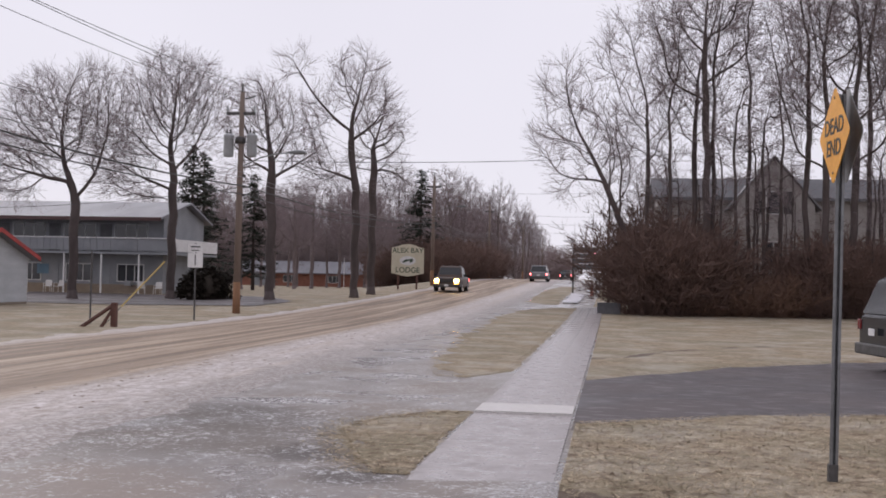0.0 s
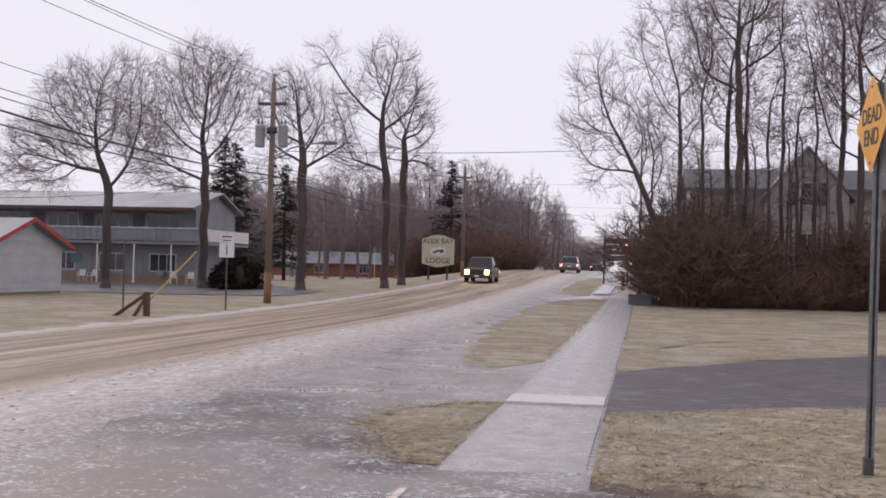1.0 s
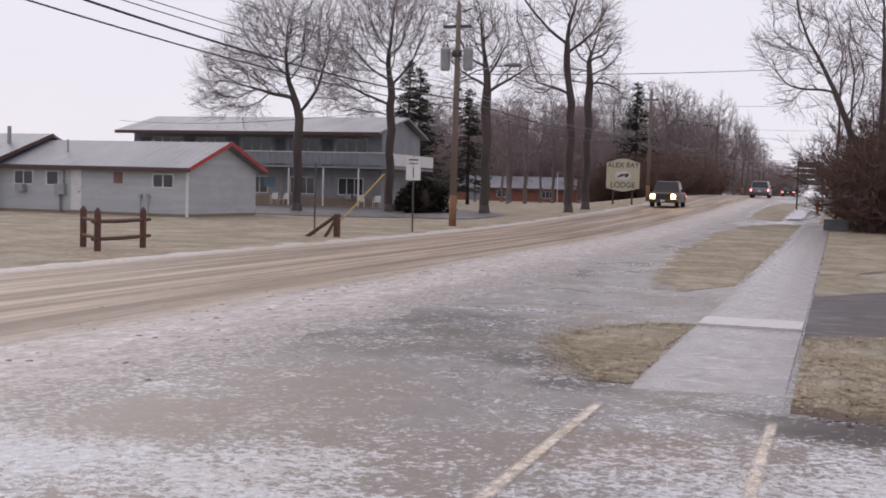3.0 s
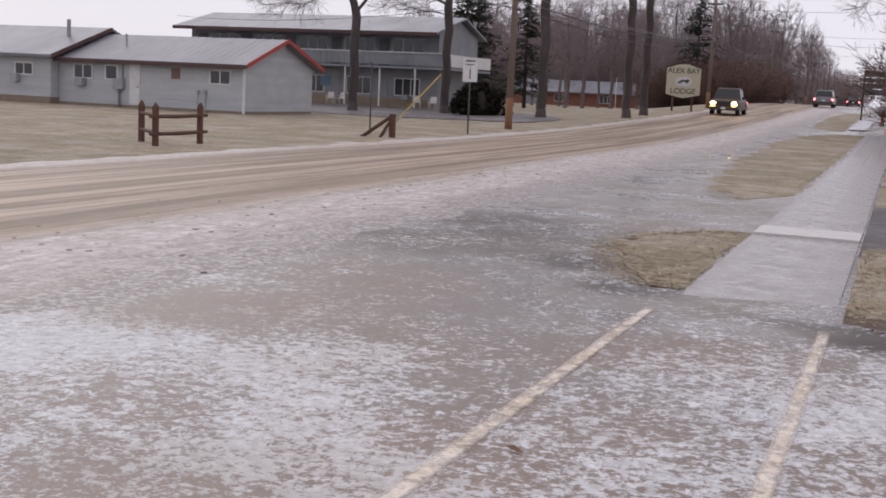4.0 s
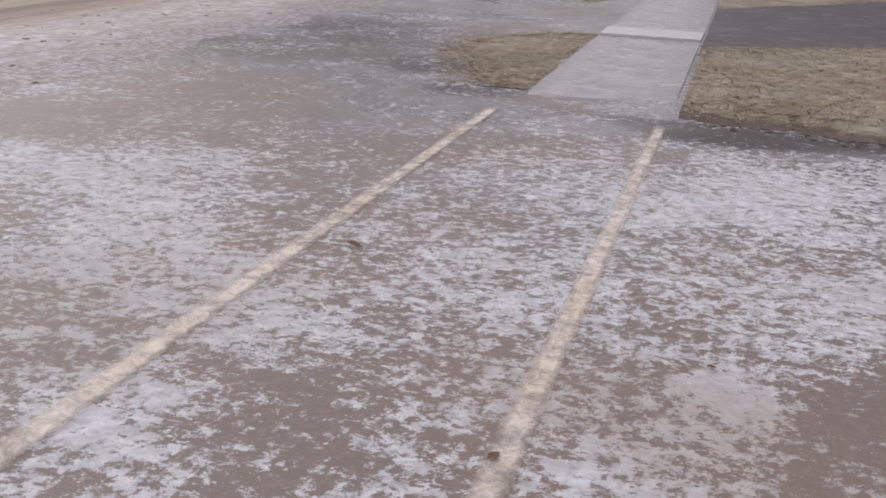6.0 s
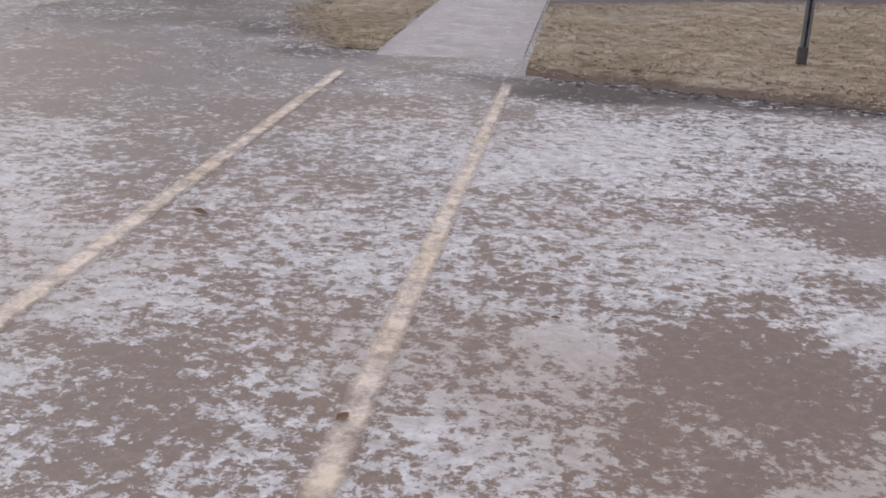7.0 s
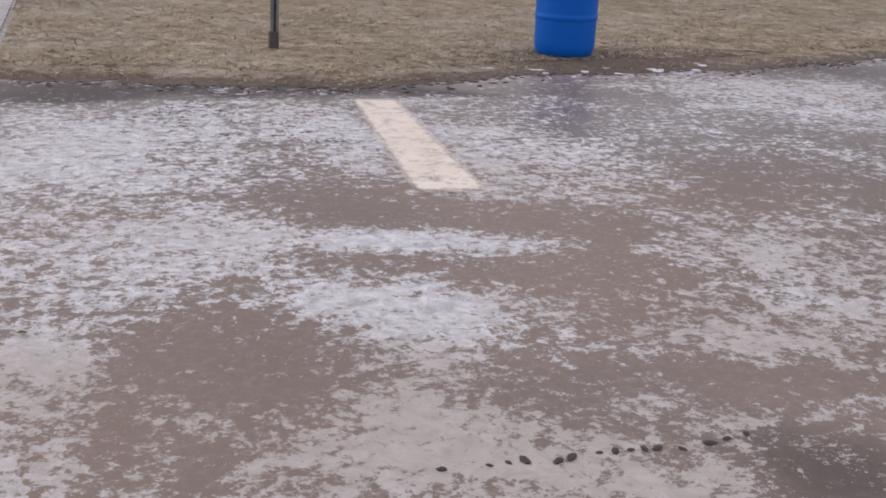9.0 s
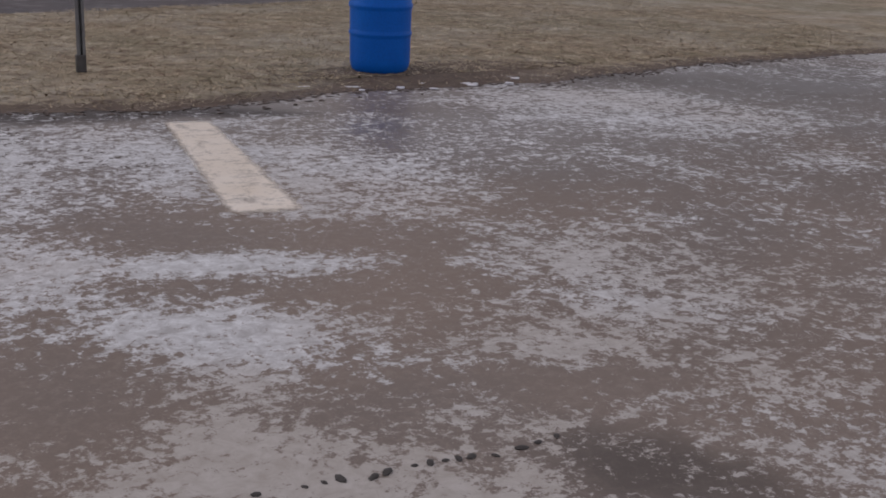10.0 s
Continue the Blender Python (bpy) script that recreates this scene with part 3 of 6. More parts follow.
OPEN_RIGHT = ((1.36, 3.50, 0.37, 0.27, 0.34), (2.21, 4.18, 0.31, 0.21, 0.38), (1.02, 5.53, 0.43, 0.31, 0.42), (2.42, 5.27, 0.27, 0.26, 0.4), (2.83, 4.77, 0.74, 0.24, 0.37),
              (2.78, 4.02, 0.7, 0.23, 0.35), (4.86, 4.44, 0.46, 0.56, 0.38), (2.92, 3.31, 0.23, 0.15, 0.37), (2.88, 2.67, 0.24, 0.17, 0.34), (2.39, 3.1, 0.53, 0.07, 0.40), (2.75, 2.07, 0.3, 0.2, 0.34),
              (0.84, 2.99, 0.25, 0.12, 0.43), (5.03, 4.31, 1.0, 0.64, 0.41), (2.17, 2.82, 0.37, 0.07, 0.43), (1.2, 8.4, .8, .25, .36), (3.8, 8.15, 1.6, .16, .38), (9.0, 7.2, 1.6, .5, .40))
BARE = OPEN_LEFT + OPEN_RIGHT
# wet mud, plus spots darkened to imitate what the wet asphalt mirrors
GRIME_AND_REFLECTION = ((-2.54, 13.9, 0.69, 1.09, 0.75), (-1.32, 11.27, 0.36, 0.47, 0.8), (-0.77, 9.96, 0.32, 0.36, 0.75), (-2.68, 12.86, 1.4, 1.59, 0.5), (2.33, 8.40, 1.44, 0.22, 0.95), (3.81, 7.90, 0.52, 0.12, 0.95),
         (2.74, 2.06, 0.3, 0.18, 0.7), (9.9, 7.4, 0.98, 1.77, 0.7), (1.31, 8.3, 0.52, 0.25, 0.9), (5.2, 5.8, 1.3, 1.5, .22), (4.2, 3.2, 0.9, 0.9, .25), (8.2, 6.2, 2.0, 3.0, .45), (8.0, 8.3, 1.4, 0.5, .8))

BROWN = ((-3.54, 7.5, 0.9, 0.9, 1.0), (-2.9, 9.2, 0.8, 0.9, 0.9), (-4.9, 7.9, 0.8, 0.6, 0.9), (-0.3, 7.4, 1.2, 0.7, 0.8))
SANDY = ((1.7, 2.75, 1.6, .45, .85), (3.3, 2.9, .9, .3, .7), (-3.3, 7.6, .9, .5, .8), (-1.9, 4.0, .7, .6, .5), (4.5, 3.2, 1.0, .5, .6))


def weigh(x, y, spots, base):
    total, value = 1.0, base
    for px, py, a, b, v in spots:
        far = math.hypot(px, py)
        out = ((x - px) * px + (y - py) * py) / far
        side = ((x - px) * py - (y - py) * px) / far
        w = 9.0 * math.exp(-1.2 * min((side / a) ** 2 + (out / b) ** 2, 30.0) ** 1.3)
        total, value = total + w, value + w * v
    return value / total


def lot_sheet():
    lot = Solid()
    fu = [-6.6 + 0.11 * i for i in range(190)]
    rows = [-8, -4, -2, -1, 0] + [0.2 + 0.11 * i for i in range(100)] + [11.4 + 0.3 * i for i in range(45)] + [25, 28, 31, 35]
    for s in rows:
        for u in fu:
            dip = 0.004 * noise.noise((u * 0.8, s * 0.8, 0))
            lot.v.append((u, s, 0.010 + dip))
    w = len(fu)
    for j in range(len(rows) - 1):
        for i in range(w - 1):
            lot.f.append((j * w + i, j * w + i + 1, (j + 1) * w + i + 1, (j + 1) * w + i))
            lot.m.append(0)
    ob = single("parking_lot", lot, M_LOT, TURNED, "wet brown asphalt lot under broken frozen slush", "parking lot", kind="structure", shade=True)
    sv = []
    cv, gv, dv = [], [], []
    for u, s, _ in lot.v:
        x, y = xy(u, s)
        wx, wy = 0.13 * noise.fractal((x * 1.5, y * 1.5, 0.3), 0.6, 2, 4), 0.12 * noise.fractal((x * 1.5, y * 1.5, 7.3), 0.6, 2, 4)
        x, y = x + wx, y + wy
        dv.append(max(1 - smooth(4.5, 7.8, s - 0.1 * u), weigh(x, y, BROWN, 0.0)))
        base = 0.490 - 0.018 * smooth(2.5, 6.0, x) - 0.03 * smooth(5.0, 9.0, x) if s < 8.2 else 0.466
        if s > 14:
            base = 0.455
        c, b = weigh(x, y, CRUST, base), weigh(x, y, BARE, base)
        cv.append(c + 0.64 * (b - base) + 0.006)
        gv.append(weigh(x, y, GRIME_AND_REFLECTION, 0.0))
        sv.append(weigh(x, y, SANDY, 0.0))
    for key in ("crust", "grime_and_reflection", "dry", "sand"):
        ob.data.attributes.new(key, "FLOAT", "POINT")
    for key, values in (("crust", cv), ("grime_and_reflection", gv), ("dry", dv), ("sand", sv)):
        ob.data.attributes[key].data.foreach_set("value", values)
    return ob


lot_sheet()
sheet("verge_asphalt", [(34, -6.6)], [(34, -1.0)], 34.5, 150, 0.010, M_LOT, "wet asphalt verge between road and pavement", "verge", 0, 8)
road = sheet("road", [(0, -14.3)], [(0, -5.2)], -60, 2500, 0.020, M_ROAD, "snowy road with brown sanded wheel tracks", "road", 0.5, 24, 0.35, 0.01)

# lawns, each a ragged low turf over the asphalt
turf_near = Solid()
NEAR_RIM = [(-0.40, 9.1), (0.4, 8.98), (0.83, 8.88), (2.19, 8.52), (3.74, 8.98), (6.06, 9.2), (8.5, 9.9), (10.7, 10.2), (14.0, 10.5)]
FAR_RIM = [(-0.40, 13.8), (1.5, 15.1), (3.6, 15.9), (9.5, 17.6), (14.0, 18.6)]
n_u, n_s = 130, 40
mud_near = []
for i in range(n_u + 1):
    u = -0.40 + 14.4 * i / n_u
    a = lerp_at(NEAR_RIM, u) + 0.13 * noise.fractal((u * 1.8, 3.3, 0), 0.6, 2, 5)
    b = lerp_at(FAR_RIM, u) + 0.22 * noise.fractal((u * 1.2, 8.3, 0), 0.6, 2, 5)
    for j in range(n_s + 1):
        s = a + (b - a) * j / n_s
        lift = 0.012 if j in (0, n_s) else 0.02 + 0.03 * min(1, j / 4) + 0.015 * noise.noise((u * 1.3, s * 1.3, 2))
        turf_near.v.append((u, s, lift))
        x, y = xy(u, s)
        mud_near.append(max(0.95 - 2.0 * (s - a), 1.25 - 0.95 * math.hypot((x - 6.5) / 1.8, (y - 8.95) / 0.6), 0.0))
for i in range(n_u):
    for j in range(n_s):
        k = i * (n_s + 1) + j
        turf_near.f.append((k, k + n_s + 1, k + n_s + 2, k + 1))
        turf_near.m.append(0)
lawn_near = single("lawn_by_the_lot", turf_near, M_LAWN, TURNED, "straw-coloured lawn with a muddy rim beside the lot", "lawn", kind="structure", shade=True)
lawn_near.data.attributes.new("mud", "FLOAT", "POINT")
lawn_near.data.attributes["mud"].data.foreach_set("value", mud_near)
G1L = [(9.9, -1.9), (10.7, -2.3), (12.0, -2.75), (12.8, -2.9), (13.6, -2.75), (14.2, -2.45), (14.75, -2.0)]
G1R = [(9.9, -1.75), (14.75, -1.76)]
G2L = [(19.6, -2.9), (21.4, -3.3), (25, -3.7), (34, -4.3), (50, -5.0), (56, -4.6), (60, -2.6)]
G2R = [(19.6, -2.5), (21.4, -1.77), (60, -1.77)]
sheet("grass_patch", G1L, G1R, 9.9, 14.75, 0.017, M_LAWN, "small patch of dead grass beside the pavement", "grass", 0.05, 14, 0.5, 0.01, freq=1.8)
sheet("grass_strip", G2L, G2R, 19.6, 60, 0.03, M_LAWN, "strip of dead grass between road and pavement", "grass", 0.2, 10, 0.45, 0.01)
sheet("grass_strip_far", [(64, -3.6), (67, -5.0), (90, -5.2), (98, -4.6)], [(64, -3.0), (98, -2.9)], 64, 98, 0.05, M_LAWN, "farther strip of dead grass by the road", "grass", 0.5, 6, 0.2, 0.01)
DRIVE_FAR = [(-0.45, 20.0), (0.7, 21.4), (2.4, 24.0), (6.0, 27.2), (14.2, 33.5)]
RUT = [(3.3, 24.8), (4.0, 25.2), (5.6, 28.0), (8.5, 30.8)]
turf_far = Solid()
for i in range(181):
    u = -0.42 + 30.0 * i / 180
    a = lerp_at(DRIVE_FAR, u) + 0.25 * noise.fractal((u * 0.9, 5.1, 0), 0.6, 2, 5)
    a = min(a, 34.0)
    for j, s in enumerate([a + (34.9 - a) * q / 40 for q in range(41)]):
        turf_far.v.append((u, s, 0.014 if j == 0 else 0.045))
for i in range(180):
    for j in range(40):
        k = i * 41 + j
        turf_far.f.append((k, k + 41, k + 42, k + 1))
        turf_far.m.append(0)
lawn_far = single("lawn_beyond_the_drive", turf_far, M_LAWN, TURNED, "straw-coloured lawn beyond the wet driveway, cut by a muddy wheel rut", "lawn", kind="structure")
mud_far = []
for u, s, _ in turf_far.v:
    x, y = xy(u, s)
    rut = lerp_at(RUT, x)
    mud_far.append(max(0.0, 1.0 - abs(y - rut) / 0.5) * max(0.0, 0.45 + 1.6 * noise.noise((x * 1.1, y * 0.4, 3.0))) if RUT[0][0] - 0.3 < x < RUT[-1][0] + 0.6 else 0.0)
lawn_far.data.attributes.new("mud", "FLOAT", "POINT")
lawn_far.data.attributes["mud"].data.foreach_set("value", mud_far)
sheet("ice_patch", [(66, -2.8)], [(66, -1.9)], 66, 82, 0.075, M_ICE, "patch of white trodden ice beside the pavement", "ice", 0.5, 4, 0.15)
sheet("lodge_drive", [(52, -62), (74, -62)], [(52, -17.2), (60, -17.0), (64, -19.0), (74.5, -24.0)], 53.2, 74.6, 0.03, M_DRIVE, "wet asphalt drive in front of the lodge", "driveway", 0.5, 20, 0.3)

drive = Solid()
for i in range(61):
    u = -0.44 + 16.0 * i / 60
    a, b = lerp_at(FAR_RIM, u) - 0.5, lerp_at(DRIVE_FAR, u) + 0.6
    for j in range(13):
        drive.v.append((u, a + (b - a) * j / 12, 0.0155))
for i in range(60):
    for j in range(12):
        k = i * 13 + j
        drive.f.append((k, k + 13, k + 14, k + 1))
        drive.m.append(0)
single("side_drive", drive, M_DRIVE, TURNED, "dark wet asphalt driveway between two lawns", "driveway", kind="structure")

# painted lines: two worn lines in line with the pavement, one broad bar
def painted(name, x0, y0, x1, y1, w0, w1, mat, label, worn=0.5):
    k, line, rim = 90, Solid(), []
    d = Vector((x1 - x0, y1 - y0, 0))
    nrm = Vector((-d.y, d.x, 0)).normalized()
    for i in range(k + 1):
        p = Vector((x0, y0, 0)) + d * i / k
        w = (w0 + (w1 - w0) * i / k) / 2
        for side, faded in ((-1 - worn, 1.0), (-1 + worn, 0.0), (1 - worn, 0.0), (1 + worn, 1.0)):
            q = p + nrm * side * w
            line.v.append((q.x, q.y, 0.0175))
            rim.append(max(faded, 1.0 - min(i, k - i) / 4))
    line.f = [(4 * i + j, 4 * i + j + 1, 4 * i + j + 5, 4 * i + j + 4) for i in range(k) for j in range(3)]
    line.m = [0] * len(line.f)
    ob = single(name, line, mat, Matrix(), label, "road marking", "painted lines", "structure")
    ob.data.attributes.new("rim", "FLOAT", "POINT")
    ob.data.attributes["rim"].data.foreach_set("value", rim)
    return ob


painted("painted_line", -0.47, 9.16, -1.70, 1.5, 0.077, 0.09, M_LINE, "worn yellow-white line painted across the asphalt")
painted("painted_line", 0.79, 8.75, -0.32, 1.5, 0.072, 0.086, M_LINE, "worn yellow-white line painted across the asphalt")
painted("painted_bar", 3.47, 7.70, 2.91, 5.175, 0.31, 0.37, M_BAR, "broad worn cream stop bar painted on asphalt", 0.18)

# pavement: separate wet concrete slabs in one line
pavement = thing("pavement", TURNED, "narrow pavement of wet concrete slabs", "pavement", kind="structure")
s, k = 9.15, 0
while s < 62:
    pale = 14.55 < s < 14.8
    ln = 0.92 if pale else (1.5 if abs(s - 13.1) > 0.8 else 14.6 - s)
    if s < 14.6 < s + ln + 0.2:
        ln = 14.6 - s
    z = ground_height(-1, s + ln / 2)
    slab = Solid().box(-1.715, -0.47, 0.0006, ln - 0.0006, -0.08, 0.022, 0.002)
    ob = part("slab", slab, M_SLAB if pale else M_WALK, pavement, "pale newer slab standing a little proud" if pale else "",
              m=pose(0, s, z + (0.03 if pale else -0.021 if k == 0 else 0.0), 0.9 if k == 0 else 0.0, 0.0, 0))
    s += ln
    k += 1


# grass blades over the near turf
def blades(name, count, pick, label):
    rng = random.Random(7)
    tuft = Solid()
    for _ in range(count):
        u, s, z = pick(rng)
        x, y = u, s
        a, lean, w = rng.uniform(0, 6.283), rng.uniform(0.025, 0.08), rng.uniform(0.003, 0.008)
        h = lean * rng.uniform(0.03, 0.32) + 0.001
        dx, dy = math.cos(a), math.sin(a)
        n = len(tuft.v)
        tuft.v += [(x - dy * w, y + dx * w, z), (x + dy * w, y - dx * w, z), (x + dx * lean, y + dy * lean, z + h)]
        tuft.f.append((n, n + 1, n + 2))
        tuft.m.append(0)
    me = bpy.data.meshes.new(name)
    me.from_pydata(tuft.v, [], tuft.f)
    me.materials.append(M_BLADE)
    ob = new(name, me)
    ob.matrix_basis = TURNED
    return tagged(ob, label, "grass", kind="stuff")


def pick_near(rng):
    u = rng.uniform(-0.4, 12.5)
    a, b = lerp_at(NEAR_RIM, u), lerp_at(FAR_RIM, u)
    f = rng.random() ** 1.25
    s = a + 0.02 + (b - a) * f
    x, y = xy(u, s)
    if rng.random() < 1.3 - 0.8 * math.hypot((x - 6.5) / 1.8, (y - 8.95) / 0.6) or s - a < 0.45 * rng.random():
        s += 0.5
    f = (s - a) / (b - a)
    return u, s, 0.019 + 0.03 * min(1, f * 10) + 0.015 * noise.noise((u * 1.3, s * 1.3, 2))


def pick_patch(rng):
    s = rng.uniform(9.9, 14.75)
    l = lerp_at(G1L, s)
    u = rng.uniform(l - 0.1, lerp_at(G1R, s)) if rng.random() < 0.8 else l - abs(rng.gauss(0, 0.22))
    return u, s, 0.012


def pick_strip(rng):
    s = rng.uniform(19.6, 40)
    u = rng.uniform(lerp_at(G2L, s) - 0.1, lerp_at(G2R, s))
    return u, s, ground_height(u, s) + 0.026


blades("lawn_grass", 110000, pick_near, "flattened straw-coloured grass of the lawn")
blades("patch_grass", 16000, pick_patch, "flattened straw-coloured grass by the pavement")
blades("strip_grass", 14000, pick_strip, "flattened straw-coloured grass along the road")

# ---- trees ----
def grow_tree(seed, fork, lobes, trunk=0.26, lean=0.0, density=8.0, stride=0.30, twigs=3, twig_width=0.0085, bark=None):
    """A bare tree that grows from its trunk into the lobes of its crown, each given as (x, z, half-width, half-height);
    trunk and limbs in one mesh, fine twigs in another."""
    rng = random.Random(seed)
    goals = []
    for cx, cz, rx, rz in lobes:
        for _ in range(int(density * 4.2 * rx * rx * rz) + 12):
            d = Vector((rng.gauss(0, 1), rng.gauss(0, 1), rng.gauss(0, 1))).normalized() * rng.random() ** 0.38
            goals.append((cx + d.x * rx, d.y * rx, cz + d.z * rz))
    goals = np.array(goals)
    nodes, parent = [Vector((0, 0, -0.1))], [-1]
    n = max(4, int(fork / 0.7))
    for i in range(n):
        z = fork * (i + 1) / n
        nodes.append(Vector((lean * z + 0.06 * math.sin(i * 1.7 + seed), 0.05 * math.sin(i * 2.3), z)))
        parent.append(len(nodes) - 2)
    spread = [[] for _ in nodes]
    near, best = np.full(len(goals), 1e9), np.zeros(len(goals), int)
    alive, first = np.ones(len(goals), bool), max(1, n - 2)
    for _ in range(90):
        for i in range(first, len(nodes)):
            d = np.linalg.norm(goals - np.array(nodes[i]), axis=1)
            closer = d < near
            near[closer], best[closer] = d[closer], i
        alive &= near > stride * 1.35
        first = len(nodes)
        pull = {}
        for g in np.nonzero(alive)[0]:
            pull.setdefault(int(best[g]), []).append(g)
        if not pull:
            break
        for i, gs in pull.items():
            d = Vector((0, 0, 0))
            for g in gs:
                d += (Vector(goals[g]) - nodes[i]).normalized()
            d = d.normalized() + Vector((rng.gauss(0, .10), rng.gauss(0, .10), rng.gauss(0.05, .09)))
            if parent[i] >= 0:
                d += 0.9 * (nodes[i] - nodes[parent[i]]).normalized()
            tip = nodes[i] + d.normalized() * stride
            if all((tip - nodes[k]).length > 0.3 * stride for k in spread[i]):
                spread[i].append(len(nodes))
                spread.append([])
                nodes.append(tip)
                parent.append(i)
    # each limb is as thick as the limbs it carries
    load, kids = [0.0] * len(nodes), [[] for _ in nodes]
    for i in range(len(nodes) - 1, -1, -1):
        load[i] = load[i] or 1.0
        if parent[i] >= 0:
            load[parent[i]] += load[i]
            kids[parent[i]].append(i)
    thick = [max(0.009, trunk * (v / load[0]) ** 0.60) for v in load]
    wood, fine = Solid(), Solid()
    starts = [0]
    while starts:
        i = starts.pop()
        chain = [parent[i], i] if parent[i] >= 0 else [i]
        while kids[i]:
            order = sorted(kids[i], key=lambda k: -load[k])
            starts += order[1:]
            i = order[0]
            chain.append(i)
        pts, radii = [nodes[k] for k in chain], [thick[k] for k in chain]
        if len(chain) > 2 and parent[chain[0]] >= 0:
            radii[0] = radii[1]
        if len(pts) > 1:
            wood.tube(pts, radii, 8 if radii[0] > 0.12 else 5 if radii[0] > 0.04 else 3, caps=False)
    for i in range(n, len(nodes)):
        if thick[i] > 0.05:
            continue
        axis = (nodes[i] - nodes[parent[i]]).normalized()
        for _ in range(twigs + (2 if not kids[i] else 0)):
            d = (axis + Vector((rng.gauss(0, .45), rng.gauss(0, .45), rng.gauss(0.12, .35)))).normalized()
            p, q = nodes[i], nodes[i] + d * rng.uniform(0.25, 0.55)
            e = (d + Vector((rng.gauss(0, .16), rng.gauss(0, .16), rng.gauss(0.10, .16)))).normalized()
            r = q + e * rng.uniform(0.2, 0.6)
            fine.sliver([p, q, r], twig_width, twig_width * 0.55)
            e = (d + Vector((rng.gauss(0, .4), rng.gauss(0, .4), rng.gauss(0.08, .3)))).normalized()
            fine.sliver([q, q + e * rng.uniform(0.2, 0.5)], twig_width * 0.8, twig_width * 0.5)
            e = (d + Vector((rng.gauss(0, .4), rng.gauss(0, .4), rng.gauss(0.08, .3)))).normalized()
            fine.sliver([r, r + e * rng.uniform(0.15, 0.4)], twig_width * 0.7, twig_width * 0.5)
    wood.lathe([(trunk * 1.5, -0.12), (trunk * 1.25, 0.10), (trunk * 1.02, 0.5)], 9)
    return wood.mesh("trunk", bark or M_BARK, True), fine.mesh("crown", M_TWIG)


def conifer(seed, tall, wide):
    rng = random.Random(seed)
    wood, leaf = Solid(), Solid()
    wood.tube([(0, 0, -0.1), (0.05, 0, tall * 0.5), (0, 0.05, tall)], [0.22, 0.15, 0.03], 7)
    z = tall * 0.14
    while z < tall * 0.99:
        reach = wide * (1 - z / tall) ** 0.75 * rng.uniform(0.6, 1.15) + 0.2
        for _ in range(rng.randint(4, 6)):
            a = rng.uniform(0, 6.283)
            ca, sa = math.cos(a), math.sin(a)
            tip = Vector((ca * reach, sa * reach, z - 0.18 * reach + rng.uniform(-.2, .3)))
            wood.tube([(0, 0, z), tuple(tip)], [0.035, 0.01], 3, caps=False)
            for _ in range(int(12 + reach * 13)):
                f = rng.uniform(0.2, 1.05)
                c = Vector((0, 0, z)).lerp(tip, f) + Vector((rng.gauss(0, .16), rng.gauss(0, .16), rng.gauss(-.08, .1)))
                b = rng.uniform(0, 6.283)
                w = rng.uniform(0.10, 0.26)
                d1 = Vector((math.cos(b), math.sin(b), rng.uniform(-.5, .2))) * w
                d2 = Vector((-math.sin(b), math.cos(b), rng.uniform(-.4, .4))) * w * 0.45
                n = len(leaf.v)
                leaf.v += [tuple(c - d1), tuple(c + d2), tuple(c + d1), tuple(c - d2)]
                leaf.f.append((n, n + 1, n + 2, n + 3))
                leaf.m.append(0)
        z += rng.uniform(0.28, 0.5)
    return wood.mesh("trunk", M_BARK, True), leaf.mesh("crown", M_NEEDLE)


def shrub(seed, tall, wide, stems, mat):
    """A dense leafless clump of thin stems."""
    rng = random.Random(seed)
    brush = Solid()
    for _ in range(stems):
        a, r0 = rng.uniform(0, 6.283), wide * 0.5 * math.sqrt(rng.random())
        p = Vector((math.cos(a) * r0, math.sin(a) * r0, -0.02))
        d = Vector((math.cos(a) * rng.uniform(-.2, .8), math.sin(a) * rng.uniform(-.2, .8), 1)).normalized()
        h = tall * rng.uniform(0.5, 1.0)
        pts, rr = [p], [0.010]
        for i in range(3):
            d = (d + Vector((rng.gauss(0, .34), rng.gauss(0, .34), rng.gauss(0, .15)))).normalized()
            p = p + d * h / 3
            pts.append(p)
            rr.append(0.010 - 0.002 * i)
            for _ in range(8):
                e = (d + Vector((rng.gauss(0, .8), rng.gauss(0, .8), rng.gauss(0.1, .5)))).normalized()
                q = p + e * rng.uniform(0.25, 0.7)
                brush.sliver([p, q], 0.010, 0.006)
        brush.tube([tuple(v) for v in pts], rr, 3, caps=False)
    return brush.mesh("stems", mat)


def plant_tree(meshes, m, label, group="", size=1.0, names=("trunk", "crown")):
    ob = thing("tree", m @ Matrix.Scale(size, 4), label, "tree", group)
    for nm, me in zip(names, meshes):
        part(nm, me, None, ob)
    return ob


ELM_DROOPING = grow_tree(11, 5.4, [(-3.9, 7.9, 2.3, 2.0), (-1.7, 9.8, 2.5, 3.2), (0.9, 10.4, 2.3, 3.2), (-5.2, 6.6, 1.2, 1.3), (1.6, 7.4, 1.2, 1.3), (-3.4, 6.2, 1.6, 0.8)], 0.26, density=10.0)
ELM_ROUND = grow_tree(29, 7.2, [(-2.8, 9.0, 2.2, 2.5), (-0.3, 12.2, 2.7, 2.8), (1.6, 11.9, 1.9, 2.5), (-3.6, 6.9, 1.4, 1.0), (0.9, 9.2, 1.2, 1.2), (-2.2, 6.6, 1.5, 0.8)], 0.26, density=10.0)
